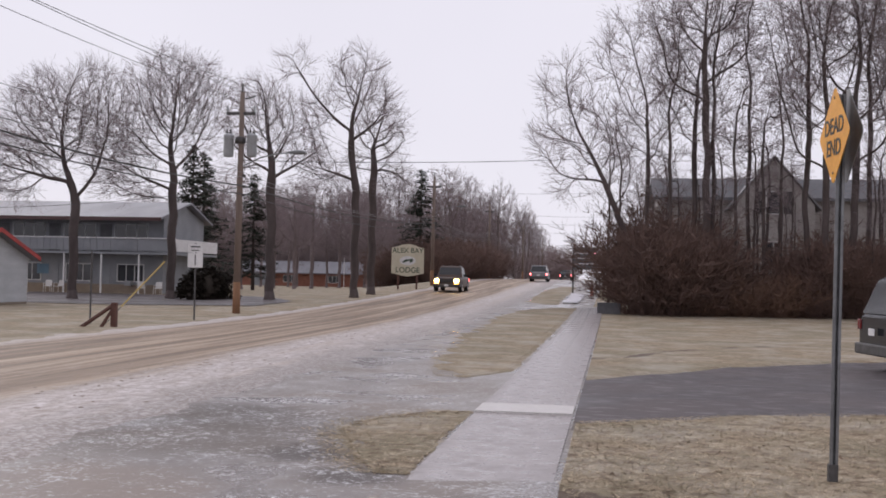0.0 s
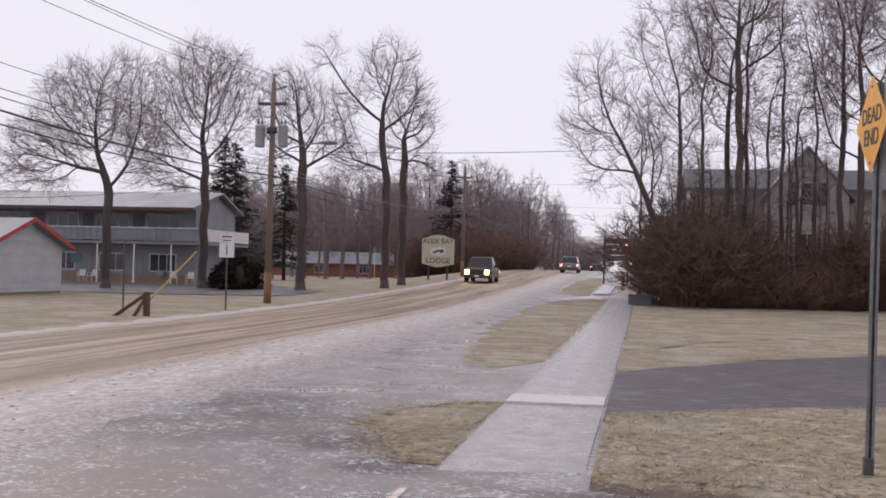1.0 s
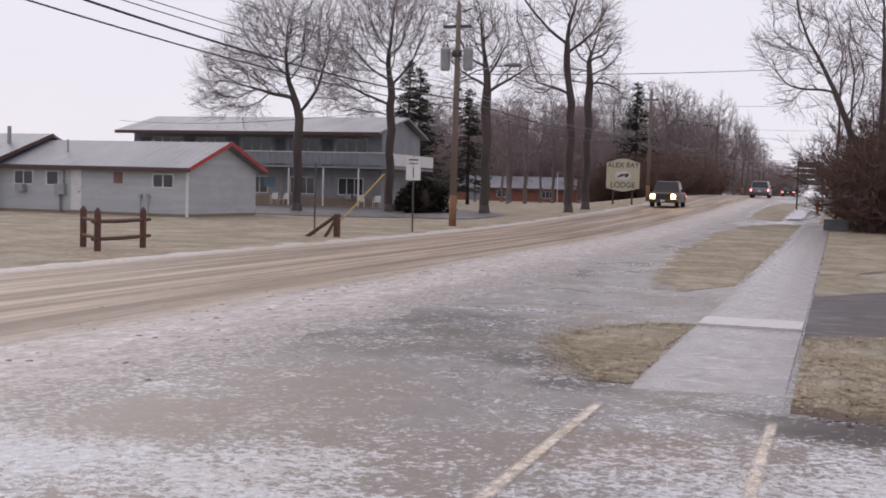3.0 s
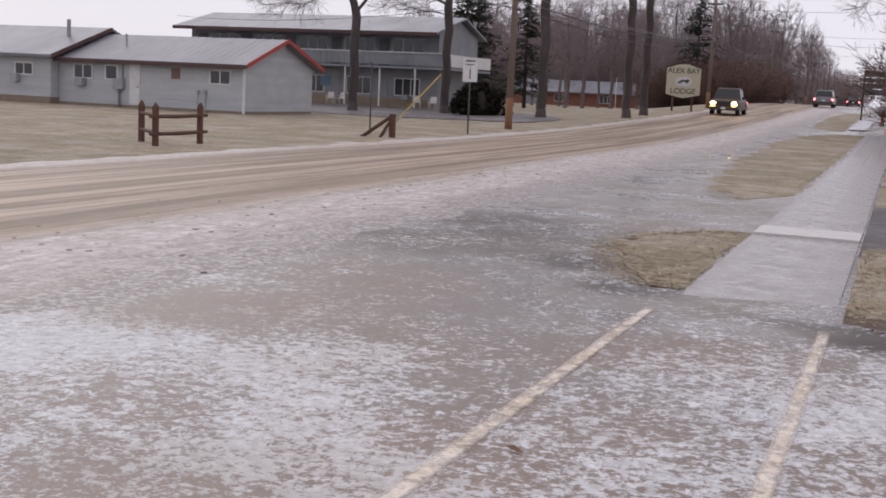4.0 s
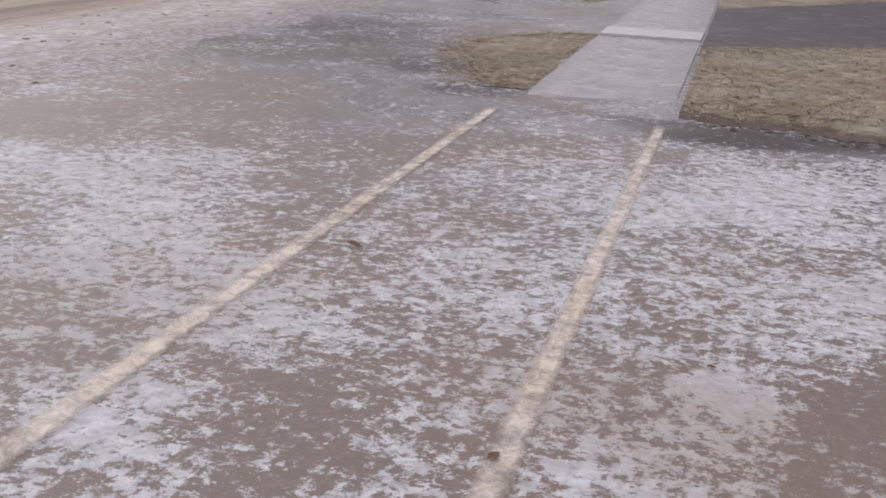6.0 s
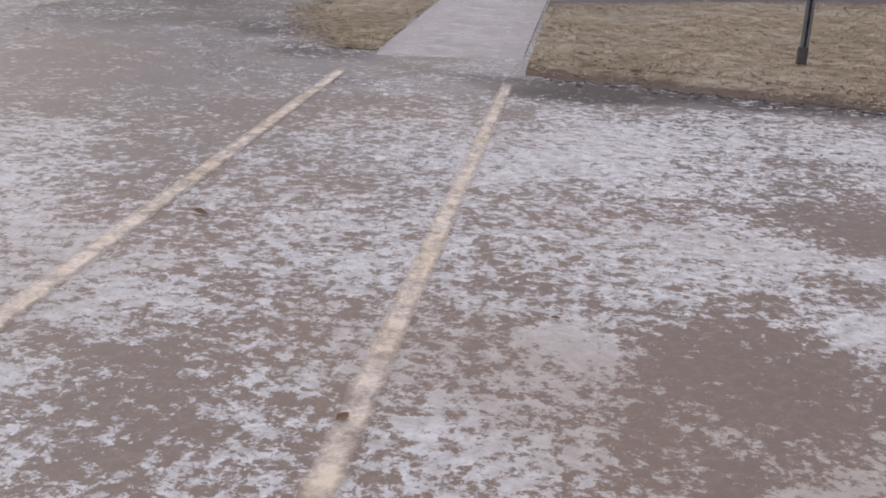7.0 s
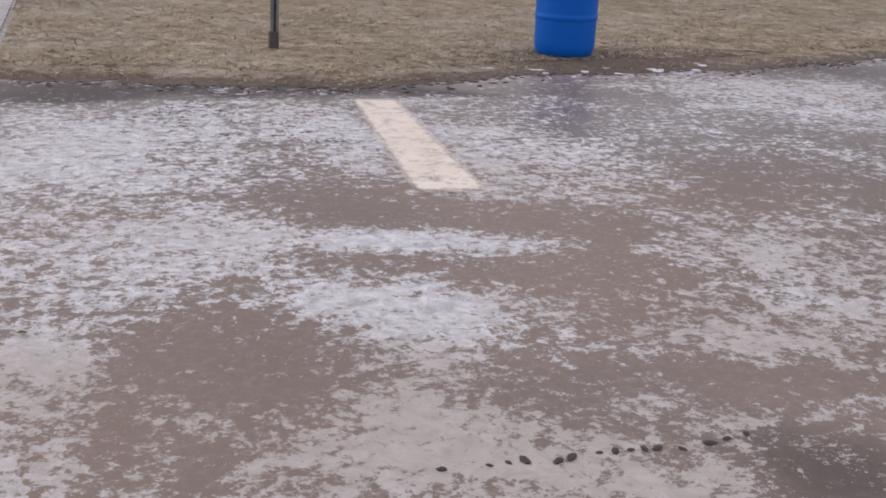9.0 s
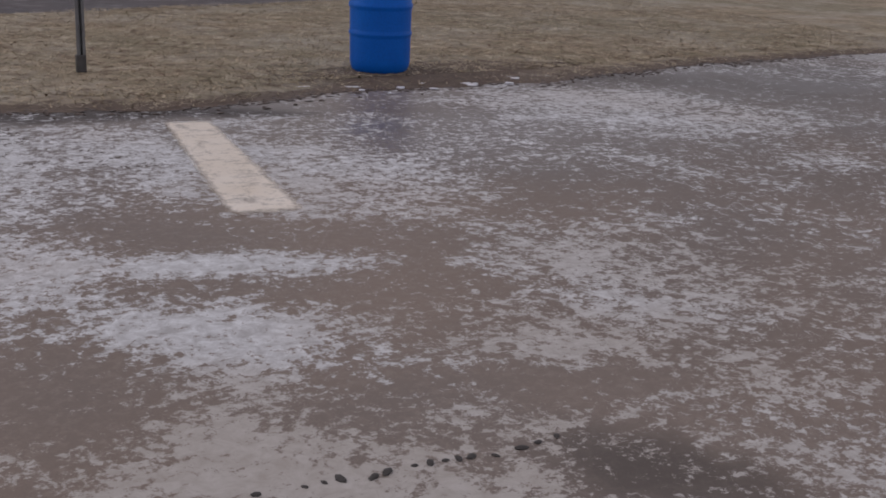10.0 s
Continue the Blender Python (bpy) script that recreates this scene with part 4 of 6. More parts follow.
MAPLE_HEAVY = grow_tree(37, 5.6, [(-0.7, 11.0, 1.7, 1.7), (1.3, 8.6, 1.5, 1.5), (-1.4, 9.0, 1.5, 2.4), (2.6, 7.4, 0.9, 0.9), (0.2, 9.8, 1.5, 2.0)], 0.26)
MAPLE_LIMB = grow_tree(43, 6.4, [(-3.8, 13.9, 1.0, 1.1), (-2.4, 11.2, 1.3, 1.5), (0.1, 13.0, 1.8, 2.0), (0.9, 11.5, 1.5, 2.1), (-2.2, 7.6, 1.5, 1.0)], 0.23)
MAPLE_STUB = grow_tree(47, 9.4, [(0.7, 10.6, 1.7, 1.7), (-0.6, 11.2, 1.0, 1.2), (1.2, 8.0, 1.3, 1.4), (-1.0, 8.6, 0.9, 1.0)], 0.24, density=6.0)
LEANING = grow_tree(59, 2.4, [(-4.2, 10.6, 1.3, 1.9), (-4.6, 8.1, 1.6, 1.1), (-2.6, 8.8, 1.5, 2.2), (-4.0, 6.2, 1.2, 0.7), (-1.2, 6.6, 1.0, 1.5)], 0.15, -0.25, 6.0)
SPRAY = grow_tree(61, 3.2, [(-1.6, 12.6, 1.5, 2.4), (-0.7, 9.4, 1.4, 2.4), (0.6, 11.4, 1.2, 2.8)], 0.12, -0.10, 5.0)
FORKED = grow_tree(67, 8.4, [(-1.4, 14.2, 2.0, 2.0), (0.9, 15.6, 1.6, 2.4), (1.9, 12.4, 1.0, 1.4), (-1.6, 10.8, 0.9, 1.2)], 0.18, 0.0, 4.0)
TALL = grow_tree(73, 4.6, [(-2.0, 12.8, 1.8, 3.4), (0.5, 14.5, 1.8, 3.4), (1.6, 10.0, 1.2, 2.2), (-1.2, 8.2, 0.9, 1.6)], 0.17, -0.05, 4.0)
SLIM_A = grow_tree(79, 3.8, [(0.2, 9.0, 0.9, 3.4), (-0.4, 12.2, 0.8, 2.2)], 0.095, 0.02, 6.0)
SLIM_B = grow_tree(83, 3.0, [(-0.3, 7.0, 0.8, 2.8), (0.3, 9.8, 0.6, 1.8)], 0.08, -0.03, 6.5)
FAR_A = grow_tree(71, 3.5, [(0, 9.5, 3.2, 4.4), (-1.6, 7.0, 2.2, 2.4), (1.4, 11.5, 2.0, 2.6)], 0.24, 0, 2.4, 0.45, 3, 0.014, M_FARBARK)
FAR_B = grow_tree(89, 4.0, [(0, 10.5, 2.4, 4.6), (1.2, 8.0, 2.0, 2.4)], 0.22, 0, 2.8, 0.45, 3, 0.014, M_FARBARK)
PINE = conifer(5, 13.0, 3.7)

BIG = "large bare deciduous tree with grey-brown bark"
plant_tree(ELM_DROOPING, spot(-30.4, 61.4, 8), BIG + " and drooping twigs", "trees by the lodge")
plant_tree(ELM_ROUND, spot(-26.5, 66.3, 8), BIG + " in front of the lodge", "trees by the lodge")
plant_tree(MAPLE_HEAVY, spot(-19.2, 62.7, 8), BIG + " on the lodge lawn", "trees by the lodge")
plant_tree(MAPLE_LIMB, spot(-15.4, 67.5, 8), BIG + " beside the road", "trees by the lodge")
plant_tree(MAPLE_STUB, spot(-15.6, 73.3, 8), "bare deciduous tree with a broken top beside the road", "trees by the lodge")

WOOD = "bare tree of the woods behind the lodge"
rng = random.Random(3)
pool = (FAR_A, FAR_B, FAR_A, FAR_B, MAPLE_HEAVY, TALL)
for i in range(46):
    s = rng.uniform(216, 262)
    u = -24.0 - 1.5 * i - rng.uniform(0, 4)
    plant_tree(pool[rng.randrange(6)], spot(u, s, rng.uniform(0, 360)), WOOD, "woods behind the lodge", rng.uniform(1.1, 1.5))
for i in range(24):
    plant_tree(pool[rng.randrange(4)], spot(-20.0 - 1.6 * i - rng.uniform(0, 2), rng.uniform(145, 200), rng.uniform(0, 360)), WOOD, "woods behind the lodge", rng.uniform(0.9, 1.2))
for u, s, k in ((-37, 97, 1.0), (-33.5, 104, 0.85), (-40, 108, 1.05), (-20.5, 121, 0.95)):
    plant_tree(PINE, spot(u, s, 70 * u), "dark green conifer among bare trees", "conifers", k, ("trunk", "crown"))
for i in range(16):
    plant_tree(pool[rng.randrange(4)], spot(rng.uniform(-26, -17), rng.uniform(175, 290), rng.uniform(0, 360)), "bare tree far along the road", "trees along the road", rng.uniform(0.8, 1.2))
for i in range(5):
    plant_tree(pool[rng.randrange(4)], spot(rng.uniform(2, 9), rng.uniform(120, 330), rng.uniform(0, 360)), "bare tree far along the road", "trees along the road", rng.uniform(0.7, 1.1))
plant_tree(FAR_A, spot(-71.5, 128, 40), "bare tree far behind the long low building", "far trees", 0.62)

# the thicket: slim trees over tangled brush
THICKET = "slim bare tree standing in a brown thicket"
thicket_trees = [(1.75, 56.6, LEANING, 1.0, 8), (2.1, 57.4, SPRAY, 1.0, 8), (2.7, 56.4, SLIM_A, 1.0, 190), (3.4, 57, SPRAY, 1.12, 200), (4.4, 56.2, FORKED, 1.0, 8), (4.75, 56.6, SLIM_A, 1.15, 120), (5.9, 56, SLIM_B, 1.1, 10),
                 (7.3, 57, SLIM_B, 1.05, 20), (8.1, 57.8, SLIM_A, 0.9, 60), (9.4, 57.5, SPRAY, 1.2, 70), (10.2, 56.5, TALL, 1.0, 8), (11.1, 56.8, TALL, 1.05, 150), (12.2, 57.5, SLIM_A, 1.3, 230),
                 (13.4, 58, SPRAY, 1.25, 110), (15.0, 58, TALL, 1.0, 10), (0.3, 61, SLIM_A, .75, 15), (-.2, 64, SLIM_B, .9, 75), (6.6, 58.5, SLIM_A, 1.1, 300)]
for u, s, kind_of, k, a in thicket_trees:
    plant_tree(kind_of, spot(u, s, a), THICKET, "thicket trees", k)
BRUSH_A, BRUSH_B, BRUSH_C = shrub(1, 2.6, 2.2, 150, M_BRUSH), shrub(2, 3.6, 2.4, 130, M_BRUSH), shrub(4, 1.8, 2.0, 150, M_TANBRUSH)
rng = random.Random(9)
for i in range(70):
    u = 1.7 + 17.1 * i / 69 + rng.uniform(-.25, .25)
    if u < 3.2:
        me, k, d = (BRUSH_B, BRUSH_A)[i % 2], rng.uniform(0.95, 1.45), rng.uniform(0.3, 2.2)
    elif u < 9.6:
        me, k, d = (BRUSH_C, BRUSH_C, BRUSH_A)[i % 3], rng.uniform(0.6, 1.05), rng.uniform(0, 1.6)
    else:
        me, k, d = (BRUSH_A, BRUSH_C, BRUSH_B)[i % 3], rng.uniform(0.7, 1.1), rng.uniform(0.2, 2.4)
    ob = new("shrub", me)
    ob.matrix_basis = spot(u, 54.0 + 0.16 * u + d, rng.uniform(0, 360)) @ Matrix.Scale(k, 4)
    tagged(ob, "tangled leafless red-brown brush of the thicket", "shrub", "thicket brush")
TANGLE = shrub(14, 5.4, 2.4, 260, M_BRUSH)
for u, s, k in ((2.2, 57.6, 0.95), (2.9, 58.6, 1.1), (3.8, 57.8, 0.8), (2.5, 60.5, 1.15), (9.9, 58.4, 0.8), (11.6, 58.8, 0.9)):
    ob = new("sapling_thicket", TANGLE)
    ob.matrix_basis = spot(u, s, 77 * u) @ Matrix.Scale(k, 4)
    tagged(ob, "tall tangle of red-brown saplings in the thicket", "saplings", "thicket saplings")
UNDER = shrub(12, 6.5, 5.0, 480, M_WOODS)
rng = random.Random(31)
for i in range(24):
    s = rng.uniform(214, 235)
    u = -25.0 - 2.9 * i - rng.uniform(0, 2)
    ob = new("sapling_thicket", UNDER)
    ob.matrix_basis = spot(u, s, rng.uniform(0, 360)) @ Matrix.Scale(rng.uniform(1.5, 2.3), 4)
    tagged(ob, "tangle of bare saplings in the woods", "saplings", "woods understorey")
for i in range(16):
    u = 2.0 + 1.5 * i / 9 if i < 10 else rng.uniform(9.5, 14)
    ob = new("shrub", BRUSH_B)
    ob.matrix_basis = spot(u, rng.uniform(55.2, 58.5), rng.uniform(0, 360)) @ Matrix.Scale(rng.uniform(0.95, 1.5 if i < 10 else 1.2), 4)
    tagged(ob, "tall tangled leafless brush of the thicket", "shrub", "thicket brush")
for i in range(26):
    plant_tree(SLIM_B, spot(1.6 + 0.62 * i + rng.uniform(-.4, .4), rng.uniform(55.5, 66), rng.uniform(0, 360)), "thin bare sapling standing in the thicket", "thicket trees", rng.uniform(0.5, 0.95))
# unseen trees farther right, added to darken what the wet lot mirrors
for i in range(9):
    plant_tree((SPRAY, TALL, SLIM_A)[i % 3], spot(19.5 + 3.0 * i, rng.uniform(58, 66), rng.uniform(0, 360)), THICKET, "thicket trees", rng.uniform(0.9, 1.15))
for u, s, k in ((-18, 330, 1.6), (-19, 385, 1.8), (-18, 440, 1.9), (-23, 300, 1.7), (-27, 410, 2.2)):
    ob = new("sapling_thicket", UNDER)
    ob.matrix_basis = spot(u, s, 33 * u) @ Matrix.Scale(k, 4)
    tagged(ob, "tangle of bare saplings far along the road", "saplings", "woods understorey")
HEDGE = shrub(8, 3.4, 3.2, 320, M_BRUSH)
for u, s, k in ((-17.5, 118, 1.3), (-19.5, 121, 1.4), (-21.6, 123, 1.35), (-16.9, 128, 1.35), (-16.8, 137, 1.3), (-17, 146, 1.2), (-17.2, 160, 1.2), (-24, 124, 1.3)):
    ob = new("shrub", HEDGE)
    ob.matrix_basis = spot(u, s, 60 * u) @ Matrix.Scale(k, 4)
    tagged(ob, "tall dense brown roadside shrub", "shrub", "roadside shrubs")


def evergreen_bush(m):
    rng = random.Random(21)
    leaf = Solid()
    for _ in range(5200):
        a, t = rng.uniform(0, 6.283), rng.random()
        r = math.sqrt(rng.random()) * 0.3 + 0.7
        lump = 1 + 0.18 * math.sin(3 * a + 1) + 0.10 * math.sin(7 * a)
        el = math.acos(1 - t) * 0.98
        c = Vector((1.75 * r * lump * math.sin(el) * math.cos(a), 1.3 * r * lump * math.sin(el) * math.sin(a), 0.05 + 2.0 * r * (0.9 + .1 * lump) * math.cos(el)))
        b, w = rng.uniform(0, 6.283), rng.uniform(0.06, 0.16)
        d1 = Vector((math.cos(b), math.sin(b), rng.uniform(-.3, .9))) * w
        d2 = Vector((-math.sin(b), math.cos(b), rng.uniform(-.4, .4))) * w * 0.5
        n = len(leaf.v)
        leaf.v += [tuple(c - d1), tuple(c + d2), tuple(c + d1), tuple(c - d2)]
        leaf.f.append((n, n + 1, n + 2, n + 3))
        leaf.m.append(0)
    ob = thing("evergreen_bush", m, "dense dark evergreen bush beside the lodge", "bush")
    part("foliage", leaf, M_BUSH, ob)
    inner = Solid()
    rings = []
    for z, r in ((0.02, .80), (.5, 1.0), (1.0, .95), (1.4, .72), (1.65, .35)):
        rings.append([(1.38 * r * (1 + .15 * math.sin(3 * a * .39 + 1)) * math.cos(a * .39), 1.02 * r * (1 + .12 * math.sin(5 * a * .39)) * math.sin(a * .39), z) for a in range(16)])
    part("inner_growth", inner.loft(rings), M_BUSH, ob, "dense dark inside of the bush", shade=True)
    core = Solid()
    for i in range(9):
        a = i * 0.7
        core.tube([(0.25 * math.cos(a), 0.25 * math.sin(a), -0.05), (0.9 * math.cos(a), 0.8 * math.sin(a), 1.1)], [0.05, 0.015], 5)
    part("stems", core, M_BARK, ob)


M_BUSH = surface("dark_evergreen_leaves", (0.030, 0.024, 0.020), (0.045, 0.036, 0.028), 0.8, 0.8, bump=0, spec=0.2)
evergreen_bush(spot(-23.7, 64.4, 0))

# ---- street furniture ----
def utility_pole(m, tall, label, transformers=False, lamp=True, yard=0.0):
    ob = thing("utility_pole", m, label, "utility pole", "utility poles")
    part("shaft", Solid().tube([(0, 0, 1.3), (0.02, 0, tall * .5), (0.05, 0, tall)], [0.150, 0.135, 0.10], 12), M_POLE, ob, shade=True)
    part("butt", Solid().tube([(0, 0, -0.2), (0, 0, 1.3)], [0.165, 0.152], 12), M_BUTT, ob, "orange-stained lower end", shade=True)
    part("crossarm", Solid().box(-0.62, 0.62, -0.06, 0.06, tall - 0.95, tall - 0.83, 0.015), M_DARKSTEEL, ob)
    for x in (-0.58, 0.58):
        part("insulator", Solid().lathe([(0.03, tall - 0.85), (0.06, tall - 0.78), (0.045, tall - 0.70), (0.06, tall - 0.64), (0.02, tall - 0.56)], 8, centre=(x, 0)), M_TANK, ob, shade=True)
    part("top_pin", Solid().tube([(0.05, 0, tall - 0.05), (0.05, 0, tall + 0.35)], 0.035, 6), M_DARKSTEEL, ob)
    part("side_bracket", Solid().tube([(0.05, 0, tall - 0.30), (0.45, 0, tall - 0.22), (0.62, 0, tall - 0.15)], [0.03, 0.03, 0.04], 5), M_DARKSTEEL, ob)
    if transformers:
        for x in (-0.50, 0.50):
            can = part("transformer", Solid().lathe([(0.05, tall - 2.72), (0.19, tall - 2.70), (0.21, tall - 2.62), (0.21, tall - 1.86), (0.225, tall - 1.84), (0.2, tall - 1.78), (0.08, tall - 1.72)], 18, centre=(x, 0)), M_TANK, ob, "grey cylindrical transformer", shade=True)
            for d in (-0.08, 0.08):
                part("bushing", Solid().lathe([(0.035, tall - 1.80), (0.05, tall - 1.70), (0.03, tall - 1.62), (0.015, tall - 1.50)], 8, centre=(x + d, 0)), M_DARKSTEEL, can, shade=True)
        part("mounting_band", Solid().lathe([(0.15, tall - 2.15), (0.22, tall - 2.12), (0.22, tall - 1.90), (0.15, tall - 1.86)], 12), M_DARKSTEEL, ob, shade=True)
    if lamp:
        arm = part("lamp_arm", Solid().tube([(0.1, 0, tall - 3.1), (0.9, 0, tall - 2.72), (1.7, 0, tall - 2.55), (2.1, 0, tall - 2.52)], 0.03, 6), M_STEEL, ob)
        part("lamp_head", Solid().loft([[(2.05 + dx, y * w, tall - 2.52 + dz * h) for y, dz in ((-1, 0), (-.7, 1), (.7, 1), (1, 0), (.6, -.7), (-.6, -.7))] for dx, w, h in ((0, .06, .05), (.25, .13, .09), (.55, .15, .10), (.78, .06, .05))]), M_STEEL, arm, "grey cobra lamp head", shade=True)
    for z in (4.85, 5.2, 5.65):
        part("cable_bracket", Solid().box(0.10, 0.26, -0.05, 0.05, z, z + 0.12, 0.01), M_DARKSTEEL, ob)
    return ob


POLES = [(-15.4, -6.0), (-15.4, 45.7), (-15.0, 95.0), (-15.2, 141.0), (-15.2, 195.0), (-15.2, 250.0)]
for i, (u, s) in enumerate(POLES):
    utility_pole(spot(u, s, 0), 9.2 if i else 10.2, "weathered wooden utility pole beside the road" + (" with two transformers" if i == 1 else ""), i == 1, 0 < i < 3)


def cable(name, p, q, sag, r, mat, label):
    pts = []
    for i in range(25):
        t = i / 24
        pts.append((p[0] + (q[0] - p[0]) * t, p[1] + (q[1] - p[1]) * t, p[2] + (q[2] - p[2]) * t - 4 * sag * t * (1 - t)))
    return single(name, Solid().tube(pts, r, 5), mat, Matrix(), label, "cable", "overhead cables")


def pole_point(i, du, z):
    u, s = POLES[i]
    x, y = xy(u + du, s)
    return x, y, height(u, s) + z + (1.0 if i == 0 else 0.0)


# height at a pole, height at the first pole, sag there and farther on
WIRES = ((0.05, 9.5, 9.5, .7, .7, .011, M_WIRE), (0.58, 9.05, 9.5, .7, .75, .010, M_WIRE), (-0.58, 9.05, 9.5, .7, .7, .010, M_WIRE), (-0.1, 7.2, 8.6, 1.4, .9, .009, M_WIRE),
         (0.2, 5.85, 7.0, .63, .8, .012, M_WIRE_PALE), (0.2, 5.65, 7.2, .8, .7, .014, M_WIRE_PALE), (0.2, 5.3, 7.8, 1.16, .55, .028, M_WIRE), (0.2, 4.95, 6.95, .93, .65, .020, M_WIRE))
for i in range(len(POLES) - 1):
    for du, z, z_first, sag_first, sag, r, mat in WIRES:
        x, y, top = pole_point(i, du, z)
        cable("overhead_cable", (x, y, top if i else z_first), pole_point(i + 1, du, z), sag if i else sag_first, r, mat, "sagging overhead cable between utility poles")
cable("crossing_cable", pole_point(1, 0.1, 6.35), (*xy(4.0, 63.0), 8.7), 0.25, .014, M_WIRE, "thin cable crossing over the road")
for i, z, du in ((2, 8.0, 24), (3, 8.2, 22), (3, 7.2, 22), (4, 8.2, 22), (4, 6.2, 22), (5, 7.5, 22), (5, 6.5, 22)):
    x, y = xy(POLES[i][0] + du, POLES[i][1] + 3)
    cable("crossing_cable", pole_point(i, 0.1, z), (x, y, 1.3 + z + 0.6), 0.5, .012, M_WIRE, "thin cable crossing over the road")
cable("service_cable", pole_point(1, -0.1, 5.2), (*xy(-46, 66), 5.6), 0.5, .012, M_WIRE, "thin service cable running to the lodge")


def letters(name, text, size, mat, parent, m, label=""):
    curve = bpy.data.curves.new(name, "FONT")
    curve.body, curve.size, curve.extrude, curve.align_x, curve.align_y, curve.offset = text, size, 0.002, "CENTER", "CENTER", size * 0.012
    tmp = new(name, curve)
    me = bpy.data.meshes.new_from_object(tmp.evaluated_get(bpy.context.evaluated_depsgraph_get()))
    bpy.data.objects.remove(tmp)
    me.materials.clear()
    me.materials.append(mat)
    return part(name, me, None, parent, label, m=m)


def dead_end_sign():
    """Two diamond plates on one flanged post."""
    ob = thing("dead_end_sign", pose(3.41, 9.94, 0.03, 0.0, 0.6, 0), "amber diamond warning sign on a grey steel post", "road sign")
    post = Solid().prism([(-0.038, -0.02), (-0.014, -0.02), (-0.010, 0.018), (0.010, 0.018), (0.014, -0.02), (0.038, -0.02), (0.038, -0.012), (0.020, -0.012), (0.016, 0.026), (-0.016, 0.026), (-0.020, -0.012), (-0.038, -0.012)], "z", 0.0, 3.38)
    part("post", post, M_STEEL, ob)
    part("post_sleeve", Solid().box(-0.041, 0.041, -0.026, 0.034, -0.12, 0.17, 0.006), M_DARKSTEEL, ob, "thicker stub at the foot of the post")
    h, r = 0.435, 0.05

    def diamond():
        pts = []
        for k in range(4):
            a = math.pi / 2 * k
            c = Vector((math.cos(a), math.sin(a))) * (h - r * 1.414)
            for j in range(-2, 3):
                b = a + j * math.pi / 8
                pts.append((c.x + r * math.cos(b), c.y + r * math.sin(b)))
        return pts

    # the amber plate faces the side street; the second plate shows its back
    for turn, off, mat, nm, lab in ((FACE, (-0.055, 0.0), M_SIGNY, "sign_plate", "amber plate with black lettering"), (BACK, (0.060, 0.0), M_SIGNBACK, "back_plate", "dull metal back of a second plate")):
        plate = part(nm, Solid().prism(diamond(), "y", -0.002, 0.002), [mat], ob, lab, m=pose(off[0], off[1], 3.02, 0, 0, turn))
        if mat is M_SIGNY:
            for z, word in ((0.075, "DEAD"), (-0.115, "END")):
                letters("lettering", word, 0.20, M_BLACK, plate, pose(0, -0.0045, z, 90, 0, 0), "black capital letters")
            for z in (0.33, -0.33):
                part("bolt", Solid().lathe([(0.012, 0), (0.012, 0.006), (0.006, 0.008)], 8), M_DARKSTEEL, plate, m=pose(0, -0.003, z, 90, 0, 0))


FACE, BACK = -92.0, -92.0
dead_end_sign()


def barrel():
    ob = thing("plastic_drum", pose(5.98, 9.17, 0.025), "bright blue plastic drum standing on the lawn edge", "barrel")
    prof = [(0.0, 0.0), (0.20, 0.0), (0.235, 0.012), (0.265, 0.045), (0.280, 0.10), (0.282, 0.13), (0.284, 0.335), (0.2845, 0.350), (0.293, 0.366), (0.293, 0.384), (0.2855, 0.400), (0.285, 0.415), (0.2865, 0.585), (0.287, 0.600), (0.297, 0.615), (0.297, 0.64), (0.286, 0.655), (0.282, 0.80), (0.268, 0.86), (0.245, 0.885), (0.245, 0.90), (0.225, 0.905), (0.22, 0.885), (0.0, 0.88)]
    part("body", Solid().lathe(prof, 48), M_BLUE, ob, shade=True)
    for x in (-0.13, 0.13):
        part("bung", Solid().lathe([(0.035, 0.88), (0.035, 0.90), (0.03, 0.905), (0.0, 0.905)], 14, centre=(x, 0)), M_BLUE, ob, shade=True)


barrel()


def street_sign():
    ob = thing("traffic_sign", spot(-14.8, 39.3, 8), "white traffic sign plates on a thin steel post", "road sign")
    part("post", Solid().tube([(0, 0, -0.1), (0, 0, 2.75)], 0.032, 8), M_DARKSTEEL, ob)
    part("upper_plate", Solid().box(-0.26, 0.26, -0.045, -0.035, 2.42, 2.72, 0.004), M_WHITE, ob, "white rectangular plate")
    plate = part("lower_plate", Solid().box(-0.27, 0.27, -0.052, -0.042, 1.88, 2.40, 0.004), M_WHITE, ob, "white square plate")
    for x, z, w, d in ((0, 2.60, .34, .05), (0, 2.48, .30, .03)):
        part("mark_bar", Solid().box(x - w / 2, x + w / 2, -0.056, -0.0535, z, z + d), M_BLACK, ob, "dark bar of writing")
    part("mark_bar", Solid().box(-0.02, 0.02, -0.058, -0.0535, 1.98, 2.34), M_BLACK, plate, "dark upright mark")


street_sign()


